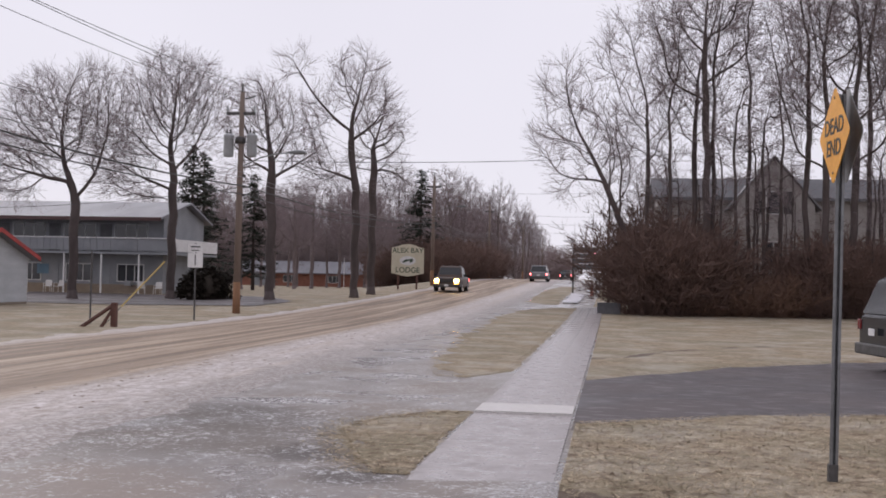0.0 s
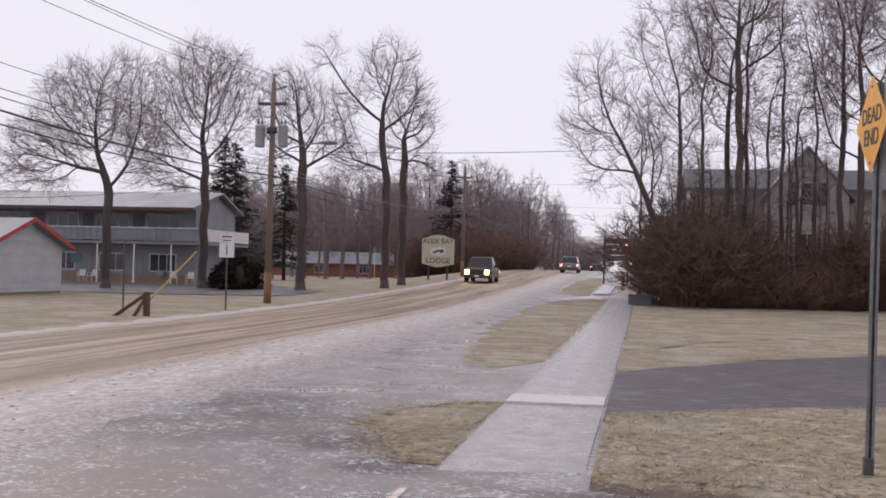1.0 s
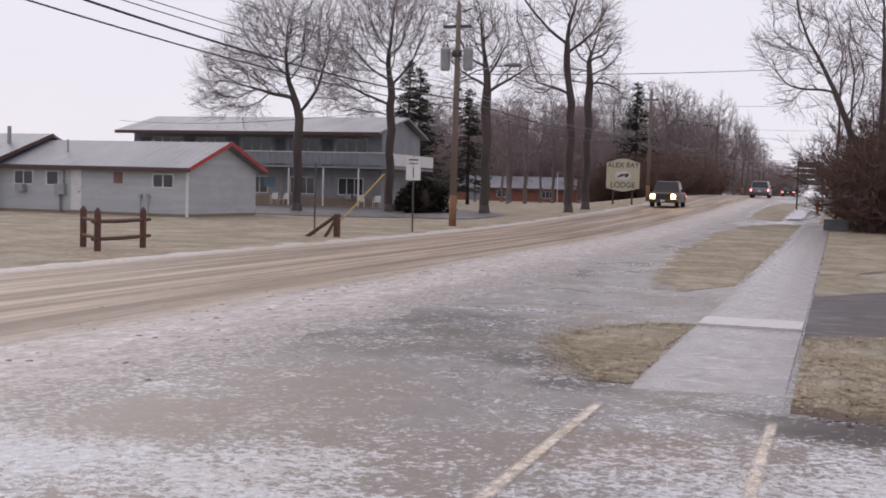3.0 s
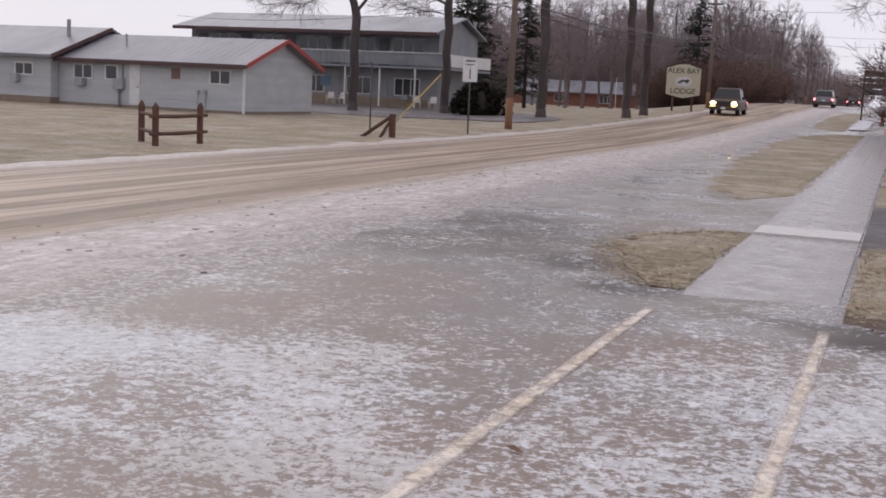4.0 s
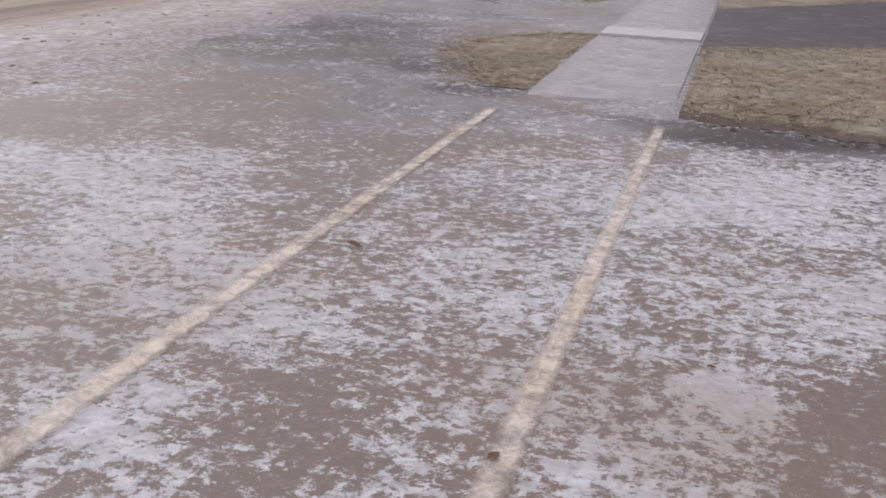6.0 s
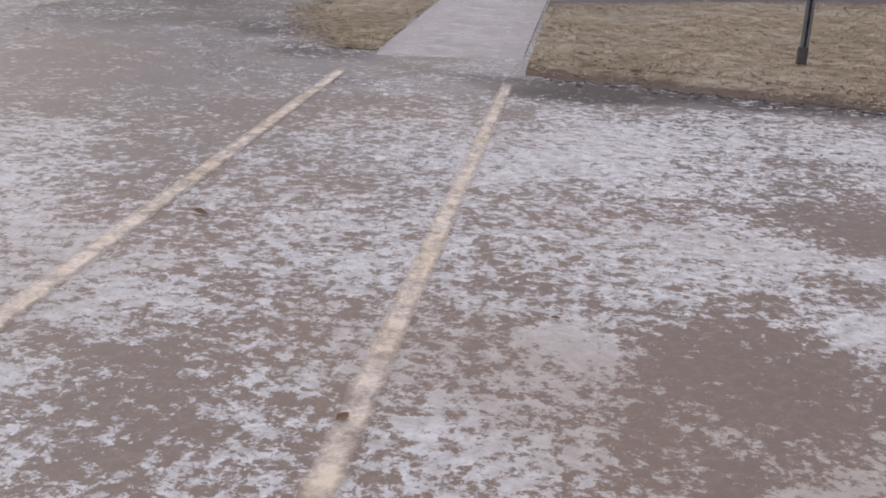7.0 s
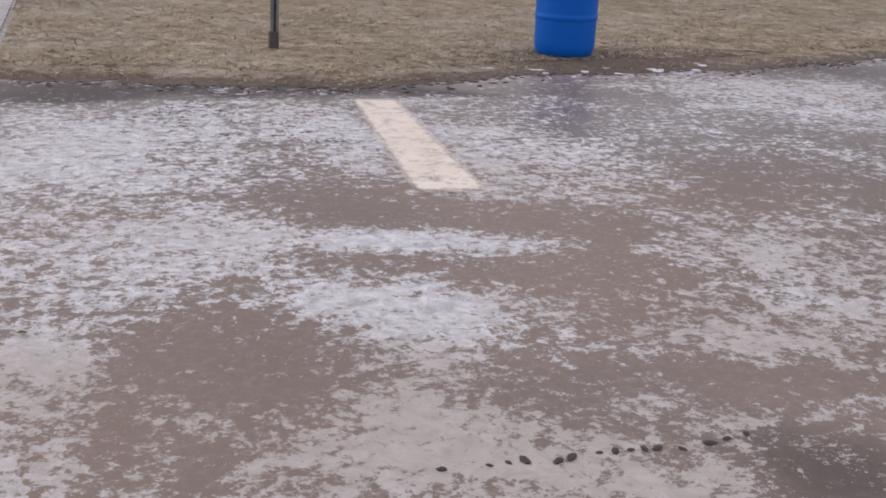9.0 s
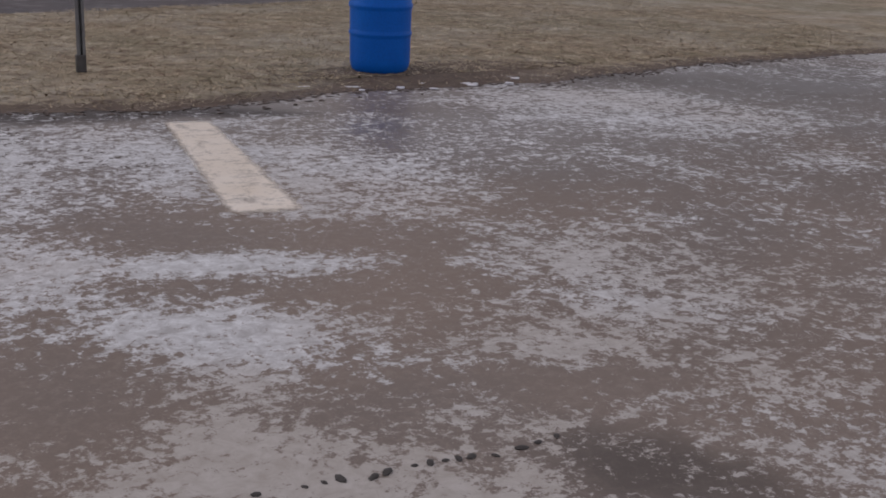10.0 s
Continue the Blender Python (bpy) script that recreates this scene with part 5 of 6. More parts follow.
def rail_fence():
    ob = thing("rail_fence", spot(-16.05, 23.1, 2), "short dark red-brown timber rail fence on the lawn", "fence")
    for x, y in ((0.0, -0.95), (0.0, 0.95), (-1.2, 0.25)):
        part("post", Solid().box(x - .06, x + .06, y - .06, y + .06, -0.15, 0.90, 0.012).loft([[(x - .055, y - .055, .90), (x + .055, y - .055, .90), (x + .055, y + .055, .90), (x - .055, y + .055, .90)], [(x - .01, y - .01, 1.0), (x + .01, y - .01, 1.0), (x + .01, y + .01, 1.0), (x - .01, y + .01, 1.0)]]), M_RAIL, ob)
    for z in (0.28, 0.68):
        part("rail", Solid().tube([(0, -1.15, z), (0.01, 0, z - .01), (0, 1.25, z + .01)], [0.045, 0.05, 0.042], 7), M_RAIL, ob)
        part("rail", Solid().tube([(-1.25, 0.28, z + .02), (0.05, -0.95, z + .02)], [0.042, 0.046], 7), M_RAIL, ob)


rail_fence()


def brace_post():
    ob = thing("brace_post", spot(-15.1, 33.3, 0), "short dark timber post with slanting braces", "fence post")
    part("post", Solid().box(-.085, .085, -.085, .085, -0.2, 0.74, 0.015), M_RAIL, ob)
    part("brace", Solid().tube([(-0.93, -0.35, -0.04), (-0.05, 0, 0.66)], 0.062, 7), M_RAIL, ob)
    part("brace", Solid().tube([(-0.32, -0.25, -0.04), (-0.05, -.05, 0.52)], 0.05, 7), M_RAIL, ob)
    guy = thing("guy_guard", spot(-15.05, 33.9, 0), "yellow plastic guard over a slanting guy wire", "guy wire")
    part("guard", Solid().tube([(-0.10, 0, 0.60), (0.80, 1.2, 2.05)], 0.026, 7), M_YELLOW, guy)
    part("wire", Solid().tube([(-0.45, -.5, 0.0), (-0.10, 0, 0.60)], 0.012, 5), M_DARKSTEEL, guy)
    single("marker_post", Solid().tube([(0, 0, -0.1), (0, 0, 2.35)], 0.03, 7), M_DARKSTEEL, spot(-16.5, 34.6), "thin bare steel post on the lawn", "post")


brace_post()


def lodge_sign():
    ob = thing("lodge_sign", spot(-15.3, 85.0, 8), "cream shield-shaped lodge sign with dark green lettering", "sign")
    z0 = 0.95
    out = [(-1.22, z0 + .25), (-0.95, z0 + .20), (-0.5, z0 + .08), (0, z0), (0.5, z0 + .08), (0.95, z0 + .20), (1.22, z0 + .25), (1.22, z0 + 2.15), (0.9, z0 + 2.22), (0.45, z0 + 2.40), (0, z0 + 2.45), (-0.45, z0 + 2.40), (-0.9, z0 + 2.22), (-1.22, z0 + 2.15)]
    board = part("board", Solid().prism(out, "y", -0.06, 0.06), M_CREAM, ob)
    letters("lettering", "ALEX BAY", 0.52, M_GREENLET, board, pose(0, -0.065, z0 + 1.95, 90, 0, 0), "dark green capital letters")
    letters("lettering", "LODGE", 0.56, M_GREENLET, board, pose(0, -0.065, z0 + .48, 90, 0, 0), "dark green capital letters")
    oval = [(0.62 * math.cos(a * math.pi / 14), z0 + 1.2 + 0.34 * math.sin(a * math.pi / 14)) for a in range(28)]
    emblem = part("emblem", Solid().prism(oval, "y", -0.078, -0.062), M_WHITE, ob, "white oval emblem with dark shapes")
    part("emblem_shape", Solid().prism([(-.45, z0 + 1.1), (-.1, z0 + 1.32), (.1, z0 + 1.30), (.35, z0 + 1.38), (.45, z0 + 1.2), (.2, z0 + 1.02), (.12, z0 + 1.2), (-.1, z0 + 1.12), (-.3, z0 + 1.04)], "y", -0.086, -0.080), M_GREENLET, emblem)
    for x in (-0.7, 0.7):
        part("leg", Solid().box(x - .07, x + .07, -.05, .09, -0.2, 1.2), M_RAIL, ob)


lodge_sign()


def hydrant():
    ob = thing("fire_hydrant", spot(-1.4, 80.0), "faded red fire hydrant beside the pavement", "fire hydrant")
    part("barrel", Solid().lathe([(.16, 0), (.16, .05), (.11, .06), (.11, .55), (.15, .57), (.15, .61), (.11, .68), (.04, .75), (.03, .80)], 14), M_HYDRANT, ob, shade=True)
    for a in (-1, 1):
        part("nozzle", Solid().tube([(0.08 * a, 0, .45), (0.18 * a, 0, .45)], [.06, .065], 9), M_HYDRANT, ob)


hydrant()


def board_stack():
    ob = thing("board_sign", spot(-2.0, 84.0, -4), "dark sign boards stacked on posts by the road", "sign")
    for x in (-0.85, 0.85):
        part("post", Solid().box(x - .05, x + .05, -.05, .05, -.1, 3.45), M_BLACK, ob)
    for z, h in ((1.75, .38), (2.2, .34), (2.6, .30), (2.98, .40)):
        part("board", Solid().box(-0.84, 0.84, -0.08, -0.055, z, z + h, .006), M_SHINGLE, ob, "dark blank board")


board_stack()
single("planter_box", Solid().box(-0.55, 0.55, -0.4, 0.4, -0.05, 0.52, 0.02), M_SHINGLE, spot(-0.15, 55.0), "dark low timber box at the thicket edge", "planter")


# ---- buildings ----
def window(parent, x, z, w, h, y, panes=2, mat=None, label="", ):
    """A window in a wall that faces -y: casing, panes set back, glazing bars."""
    win = part("window", Solid().box(x - w / 2 - .07, x + w / 2 + .07, y - 0.03, y + .02, z - h / 2 - .07, z - h / 2, .005).box(x - w / 2 - .07, x + w / 2 + .07, y - 0.03, y + .02, z + h / 2, z + h / 2 + .07, .005)
               .box(x - w / 2 - .07, x - w / 2, y - 0.03, y + .02, z - h / 2, z + h / 2, .005).box(x + w / 2, x + w / 2 + .07, y - 0.03, y + .02, z - h / 2, z + h / 2, .005), mat or M_WHITE, parent, label or "window with pale casing")
    step = w / panes
    for i in range(panes):
        part("pane", Solid().box(x - w / 2 + i * step + .02, x - w / 2 + (i + 1) * step - .02, y - .006, y + .01, z - h / 2, z + h / 2), M_GLASS, win)
    for i in range(1, panes):
        part("mullion", Solid().box(x - w / 2 + i * step - .03, x - w / 2 + i * step + .03, y - .025, y + .015, z - h / 2, z + h / 2), mat or M_WHITE, win)
    return win


def cottage_row():
    """The long low building, gable end to the road: x across to the left, its front faces -y."""
    ob = thing("motel_cottage", spot(-28.0, 45.4, 0), "long low pale grey clapboard building with red-edged metal roof", "building")
    L, W, E, R = 10.4, 6.4, 2.28, 3.40
    core = Solid().prism([(0, 0.0), (W, 0.0), (W, E), (W / 2, R - .12), (0, E)], "x", -L, -0.02)
    part("wall", core, M_SIDING, ob)
    n = 11
    for i in range(n):
        z = 0.12 + i * (E - .12) / n
        part("siding_board", Solid().prism([(-0.035, z), (-0.012, z + .215), (0.0, z + .215), (0.0, z)], "x", -L, 0.0), M_SIDING, ob)
    for i in range(n + 6):
        z = 0.12 + i * (E - .12) / n
        if z + .215 < E:
            a, b = 0.0, W
        else:
            k = min(1, (z + .1 - E) / (R - E))
            a, b = W / 2 * k, W - W / 2 * k
        if b - a > .5:
            part("siding_board", Solid().prism([(0.03, z), (0.0, z), (0.0, z + .215), (0.008, z + .215)], "y", a, b), M_SIDING, ob)
    roof = part("roof", Solid().prism([(-.45, E - .18), (W / 2, R), (W + .45, E - .18), (W + .45, E - .05), (W / 2, R + .13), (-.45, E - .05)], "x", -L, .42), M_METALROOF, ob, "grey metal roof")
    for i in range(26):
        x = -L + .2 + i * .41
        part("roof_seam", Solid().prism([(-.45, E - .05), (W / 2, R + .13), (W / 2, R + .136), (-.45, E - .044)], "x", x, x + .02), M_METALROOF, roof)
    for a, b in (((-.47, E - .20), (W / 2, R - .03)), ((W + .47, E - .20), (W / 2, R - .03))):
        part("barge_board", Solid().prism([a, b, (b[0], b[1] + .20), (a[0], a[1] + .20)], "x", .42, .46), M_REDTRIM, ob, "red painted barge board")
    part("eave_board", Solid().box(-L, .42, -.48, -.455, E - .24, E - .07), M_MAROON, ob, "dark red eave board")
    part("corner_board", Solid().box(-.05, .05, -.05, .05, 0, E - .1), M_WHITE, ob)
    part("footing", Solid().box(-L, .01, -.02, W, -.3, .12), M_TANWALL, ob, "dull masonry footing")
    window(ob, -1.25, 1.62, 1.02, .55, -.035, 2)
    window(ob, -7.3, 1.62, .62, .58, -.035, 1)
    window(ob, -8.95, 1.62, 1.0, .58, -.035, 2)
    part("red_panel", Solid().box(-3.9, -3.42, -.05, -.03, 1.45, 1.95), M_PATCHRED, ob, "faded red panel")
    door = part("door", Solid().box(-6.25, -5.65, -.06, -.03, .15, 2.05, .005), M_WHITE, ob, "pale narrow door")
    part("handle", Solid().lathe([(.03, 0), (.035, .03), (.0, .05)], 8), M_DARKSTEEL, door, m=pose(-5.75, -.06, 1.0, 90, 0, 0))
    meter = part("meter_box", Solid().box(-7.05, -6.5, -.26, -.03, .85, 1.35, .01), M_TANK, ob, "grey electric box on a stand")
    part("conduit", Solid().tube([(-6.78, -.12, 0), (-6.78, -.12, .85)], .05, 7), M_STEEL, meter)
    part("conduit", Solid().tube([(-6.62, -.08, 1.35), (-6.62, -.08, 2.0)], .03, 6), M_STEEL, meter)
    part("air_conditioner", Solid().box(-9.2, -8.75, -.38, -.03, .95, 1.3, .01), M_TANK, ob, "grey air conditioner under the window")
    for x in (-2.4, -2.0):
        part("gas_meter", Solid().box(x - .07, x + .07, -.16, -.04, .80, 1.0, .02).tube([(x, -.1, 0), (x, -.1, .8)], .02, 5), M_TANK, ob)
    part("roof_vent", Solid().tube([(-7.6, 1.5, 2.9), (-7.6, 1.5, 3.5)], .05, 7), M_TANK, ob)
    # the next unit, its roof higher
    ob = thing("motel_cottage", spot(-38.4, 45.7, 0), "farther pale grey cottage unit with grey metal roof", "building")
    W, E, R, L = 7.0, 2.38, 3.72, 9.0
    part("wall", Solid().prism([(-.9, -.1), (W, -.1), (W, E), (W / 2 - .4, R - .12), (-.9, E)], "x", -L, -.02), M_SIDING, ob)
    for i in range(12):
        z = 0.32 + i * .17
        part("siding_board", Solid().prism([(-0.935, z), (-0.912, z + .165), (-.9, z + .165), (-.9, z)], "x", -L, 0), M_SIDING, ob)
    part("roof", Solid().prism([(-1.4, E - .18), (W / 2 - .4, R), (W + .45, E - .18), (W + .45, E - .05), (W / 2 - .4, R + .13), (-1.4, E - .05)], "x", -L, .45), M_METALROOF, ob, "grey metal roof")
    part("barge_board", Solid().prism([(-1.42, E - .22), (W / 2 - .4, R - .04), (W / 2 - .4, R + .16), (-1.42, E - .02)], "x", .45, .49), M_MAROON, ob, "dark red barge board")
    part("footing", Solid().box(-L, .01, -.96, W, -.4, .3), M_TANWALL, ob, "dull masonry footing")
    window(ob, -1.6, 1.62, 1.0, .5, -.935, 2)
    part("air_conditioner", Solid().box(-2.2, -1.8, -1.25, -.93, 1.0, 1.35, .01), M_TANK, ob, "grey air conditioner under the window")
    part("chimney_pipe", Solid().tube([(-1.0, 1.6, 3.1), (-1.0, 1.6, 4.15)], .1, 9), M_TANK, ob)


cottage_row()


def lodge():
    """Two storeys with a gallery along the front and round the road end; the front faces -y."""
    ob = thing("lodge_building", spot(-31.6, 77.5, 0), "two-storey pale grey lodge with balcony and metal roof", "building")
    L, W, E, R, F = 21.0, 8.0, 5.42, 6.62, 2.92
    part("wall", Solid().prism([(0, -.2), (W, -.2), (W, E), (W / 2, R - .15), (0, E)], "x", -L, 0), M_LODGE, ob)
    part("roof", Solid().prism([(-1.7, E - .20), (W / 2, R), (W + .6, E - .18), (W + .6, E - .03), (W / 2, R + .15), (-1.7, E - .05)], "x", -L - .6, .5), M_METALROOF, ob, "grey metal roof")
    part("eave_board", Solid().box(-L - .6, .5, -1.74, -1.71, E - .30, E - .05), M_MAROON, ob, "dark eave board")
    bal = part("balcony", Solid().box(-L, 1.5, -1.6, 0, F - .16, F).box(0.0, 1.5, 0, W - 1, F - .16, F), M_LODGE, ob, "balcony floor with white railing")
    part("railing_panel", Solid().box(-L, 1.5, -1.6, -1.55, F + .10, F + .95), M_LODGE, bal, "closed pale railing")
    part("railing_panel", Solid().box(1.45, 1.5, -1.55, W - 1, F + .10, F + .95), M_WHITE, bal, "closed pale railing")
    for i in range(40):
        x = -L + .25 + i * .5
        part("railing_rib", Solid().box(x - .02, x + .02, -1.635, -1.605, F + .1, F + .95), M_LODGE, bal)
    part("handrail", Solid().box(-L, 1.55, -1.66, -1.53, F + .95, F + 1.02), M_WHITE, bal)
    for i in range(8):
        x = -L + .4 + i * 2.78
        part("post", Solid().box(x - .05, x + .05, -1.58, -1.48, -.1, F - .16), M_WHITE, ob, "slim white post")
    for i in range(5):
        x = -2.4 - i * 3.9
        for z, h in ((1.45, 1.15), (4.42, 1.0)):
            window(ob, x, z, 1.9 if z < 2 else 2.4, h, -.02, 3, M_SIDING if z > 2 else None, "wide dark window")
        part("door", Solid().box(x - 2.35, x - 1.5, -.05, -.01, F + .0, F + 2.0, .005), M_SHINGLE, ob, "dark upper door")
        part("door", Solid().box(x - 2.45, x - 1.55, -.05, -.01, 0.1, 2.05, .005), M_LODGE, ob, "grey ground floor door")
    part("base_wall", Solid().box(-L, .02, -.08, -.01, -.2, .62), M_TANWALL, ob, "tan masonry base")
    part("blue_panel", Solid().box(-9.5, -8.6, -.06, -.03, 1.3, 2.0), M_BLUEPANEL, ob, "faded blue wall panel")
    part("air_conditioner", Solid().box(-2.7, -2.2, -.4, -.03, .55, .9, .01), M_TANK, ob, "grey air conditioner")
    lamp = thing("porch_lamp", spot(-41.0, 75.4, 0), "small lit porch lamp beside the lodge wall", "lamp")
    part("stand", Solid().tube([(0, 0, -.05), (0, 0, .62)], .03, 6), M_DARKSTEEL, lamp)
    part("bulb", Solid().lathe([(0, .60), (.06, .63), (.085, .70), (.06, .78), (0, .80)], 12), M_PORCH, lamp, "glowing warm bulb")


lodge()


def plastic_chair(m):
    ob = thing("plastic_chair", m, "white plastic garden chair in front of the lodge", "chair", "chairs by the lodge")
    part("seat", Solid().box(-.24, .24, -.24, .22, .40, .44, .01), M_PLASTICW, ob)
    part("backrest", Solid().loft([[(-.24, .20, .44), (.24, .20, .44), (.24, .24, .44), (-.24, .24, .44)], [(-.22, .32, .86), (.22, .32, .86), (.22, .35, .86), (-.22, .35, .86)]]), M_PLASTICW, ob)
    for x in (-.21, .21):
        part("armrest", Solid().box(x - .025, x + .025, -.22, .26, .62, .65), M_PLASTICW, ob)
        for y in (-.2, .2):
            part("leg", Solid().tube([(x, y, .42 if y > 0 else .63), (x * 1.12, y * 1.15, 0)], [.022, .018], 5), M_PLASTICW, ob)
    return ob


for u, a in ((-39.6, 10), (-38.8, -20), (-32.6, 30), (-31.4, 5)):
    plastic_chair(spot(u, 76.2, a))


def brick_house():
    ob = thing("brick_house", spot(-69, 205, 0), "far low red-brown brick house with grey roof", "house")
    L = 25.0
    part("wall", Solid().box(0, L, 0, 7, -.5, 2.45), M_BRICK, ob)
    part("roof", Solid().prism([(-.9, 2.3), (3.5, 4.4), (7.9, 2.3), (7.9, 2.5), (3.5, 4.65), (-.9, 2.5)], "x", -.6, L + .6), M_METALROOF, ob)
    part("entry_wall", Solid().box(3.2, 5.8, -.06, -.02, -.1, 2.3), M_LODGE, ob, "pale entry panel")
    part("door", Solid().box(6.2, 7.3, -.08, -.03, 0, 2.1), M_SHINGLE, ob)
    for x in (10.0, 18.5):
        window(ob, x, 1.35, 2.2, 1.2, -.03, 3)
    part("flagpole", Solid().tube([(21, -3, -.5), (21, -3, 5.4)], .06, 6), M_WHITE, ob)


brick_house()


def thicket_house():
    ob = thing("gabled_house", spot(4.9, 76.0, 0, 0.9), "beige gabled house with dark roof behind the thicket", "house")
    x0, x1, E, R = 0.0, 13.5, 4.7, 7.2
    part("wall", Solid().prism([(0, -.6), (8, -.6), (8, E + 1.2), (4, R - .15), (0, E + 1.2)], "x", -2.0, x1), M_HOUSE, ob)
    part("roof", Solid().prism([(-.5, E + .9), (4, R), (8.5, E + .9), (8.5, E + 1.1), (4, R + .2), (-.5, E + 1.1)], "x", -2.4, x1 + .4), M_SHINGLE, ob, "dark shingle roof")
    part("gable_wall", Solid().prism([(2.6, -.6), (7.6, -.6), (7.6, 5.3), (5.1, 8.2), (2.6, 5.3)], "y", -1.6, 2.5), M_HOUSE, ob, "front gable")
    for a, b in (((2.2, 4.9), (5.1, 8.3)), ((8.0, 4.9), (5.1, 8.3))):
        part("gable_roof", Solid().prism([a, b, (b[0], b[1] + .12), (a[0], a[1] + .12)], "y", -1.8, 3.5), M_SIGNBACK, ob, "dull grey gable roof")
    window(ob, 5.1, 5.4, .85, 1.35, -1.62, 1)
    for x in (4.25, 5.95):
        part("shutter", Solid().box(x - .26, x + .26, -1.67, -1.62, 4.7, 6.1, .01), M_BLACK, ob, "dark shutter")
    window(ob, 5.1, 2.2, 1.0, 1.4, -1.62, 2)
    window(ob, 0.6, 2.0, 1.0, 1.3, -.02, 2)
    window(ob, 10.4, 2.0, 1.0, 1.3, -.02, 2)


thicket_house()


# ---- vehicles ----
def vehicle(name, m, label, paint, length, width, tall, kind_of, lights_on, category="car", belt=0.58, tails_on=True):
    """Front at -y. Body by cross-sections, with roof house, wheels, lights, bumpers."""
    ob = thing(name, m, label, category)
    w, r = width / 2, 0.37 if kind_of != "sedan" else 0.32
    zb, zh = r * 0.95, tall * belt
    y = lambda f: -length / 2 + f * length

    def section(f, half, z0, z1, c=0.09):
        return [(-half + c, y(f), z0), (half - c, y(f), z0), (half, y(f), z0 + c), (half, y(f), z1 - c * 1.6), (half - c * 1.3, y(f), z1), (-half + c * 1.3, y(f), z1), (-half, y(f), z1 - c * 1.6), (-half, y(f), z0 + c)]

    hood = zh * (0.97 if kind_of != "sedan" else 0.9)
    body = Solid().loft([section(0.0, w * .90, zb + .12, hood * .90), section(.025, w * .97, zb, hood * .96), section(.12, w, zb - .04, hood), section(.30, w, zb - .06, zh), section(.62, w, zb - .06, zh), section(.93, w * .99, zb - .04, zh), section(.985, w * .95, zb + .02, zh * .97), section(1.0, w * .90, zb + .1, zh * .92)])
    part("body", body, paint, ob, shade=False)
    f0, f1, f2, f3 = {"truck": (.27, .36, .60, .66), "suv": (.27, .37, .93, .985), "sedan": (.28, .42, .70, .88)}[kind_of]
    roof = [[(-w * .93, y(f0), zh - .02), (w * .93, y(f0), zh - .02), (w * .93, y(f3), zh - .02), (-w * .93, y(f3), zh - .02)],
            [(-w * .76, y(f1), tall - .06), (w * .76, y(f1), tall - .06), (w * .76, y(f2), tall - .06), (-w * .76, y(f2), tall - .06)],
            [(-w * .68, y(f1 + .03), tall), (w * .68, y(f1 + .03), tall), (w * .68, y(f2 - .02), tall), (-w * .68, y(f2 - .02), tall)]]
    part("cabin", Solid().loft(roof), paint, ob)
    zt, g = tall - .10, 0.012
    part("windscreen", Solid().face_set([(-w * .84, y(f0 + .012) - g, zh + .05), (w * .84, y(f0 + .012) - g, zh + .05), (w * .72, y(f1 - .008) - g, zt), (-w * .72, y(f1 - .008) - g, zt)], [(0, 1, 2, 3)]), M_CARGLASS, ob)
    part("rear_window", Solid().face_set([(-w * .84, y(f3 - .008) + g, zh + .05), (w * .84, y(f3 - .008) + g, zh + .05), (w * .72, y(f2 + .004) + g, zt), (-w * .72, y(f2 + .004) + g, zt)], [(0, 1, 2, 3)]), M_CARGLASS, ob)
    for sgn in (-1, 1):
        mid = (f1 + f2) / 2
        for a, b in ((f0 + .06, mid - .01), (mid + .01, f3 - .03)):
            at_, bt = max(a, f1 + .01), min(b, f2 - .005)
            part("side_window", Solid().face_set([(sgn * (w * .925 + g), y(a), zh + .05), (sgn * (w * .925 + g), y(b), zh + .05), (sgn * (w * .775 + g), y(bt), zt), (sgn * (w * .775 + g), y(at_), zt)], [(0, 1, 2, 3)]), M_CARGLASS, ob)
        part("mirror", Solid().box(sgn * w * 1.0 - (.2 if sgn < 0 else 0), sgn * w * 1.0 + (.2 if sgn > 0 else 0), y(f0 + .05) - .05, y(f0 + .05) + .05, zh + .02, zh + .2, .02), M_BLACK, ob)
        for f in (.18, .79):
            wheel = part("wheel", Solid().tube([(sgn * (w - .24), y(f), r), (sgn * (w + .01), y(f), r)], r, 22), M_TYRE, ob, shade=False)
            part("rim", Solid().tube([(sgn * (w + .0), y(f), r), (sgn * (w + .02), y(f), r)], [r * .62, r * .52], 14), M_RIM, wheel)
            part("wheel_arch", Solid().tube([(sgn * (w - .05), y(f) + math.cos(t) * (r + .07), r + math.sin(t) * (r + .07)) for t in (0, .52, 1.05, 1.57, 2.09, 2.62, 3.14)], .03, 5), M_BLACK, ob)
        lamp = part("headlight", Solid().loft([[(sgn * w * .72 + .17 * math.cos(t), y(-.012) + d, hood * .76 + .125 * math.sin(t)) for t in [k * math.pi / 8 for k in range(16)]] for d in (0, .06)]), M_HEAD if lights_on else M_CHROME, ob, "bright lit headlight" if lights_on else "")
        # glowing amber bar added to imitate the orange halo of the headlight
        if lights_on:
            part("halo_bar", Solid().box(sgn * w * .72 - .16, sgn * w * .72 + .16, y(-.012) + .0, y(-.012) + .06, hood * .76 - .25, hood * .76 - .15, .01), M_AMBER, ob, "added amber glow below the headlight, in place of its halo")
        part("tail_light", Solid().box(sgn * w * .88 - .08, sgn * w * .88 + .08, y(1.0) - .03, y(1.0) + .025, zh * .70, zh * .88, .01), M_TAIL if tails_on else M_LENS, ob, "red lit tail light" if tails_on else "unlit red tail light")
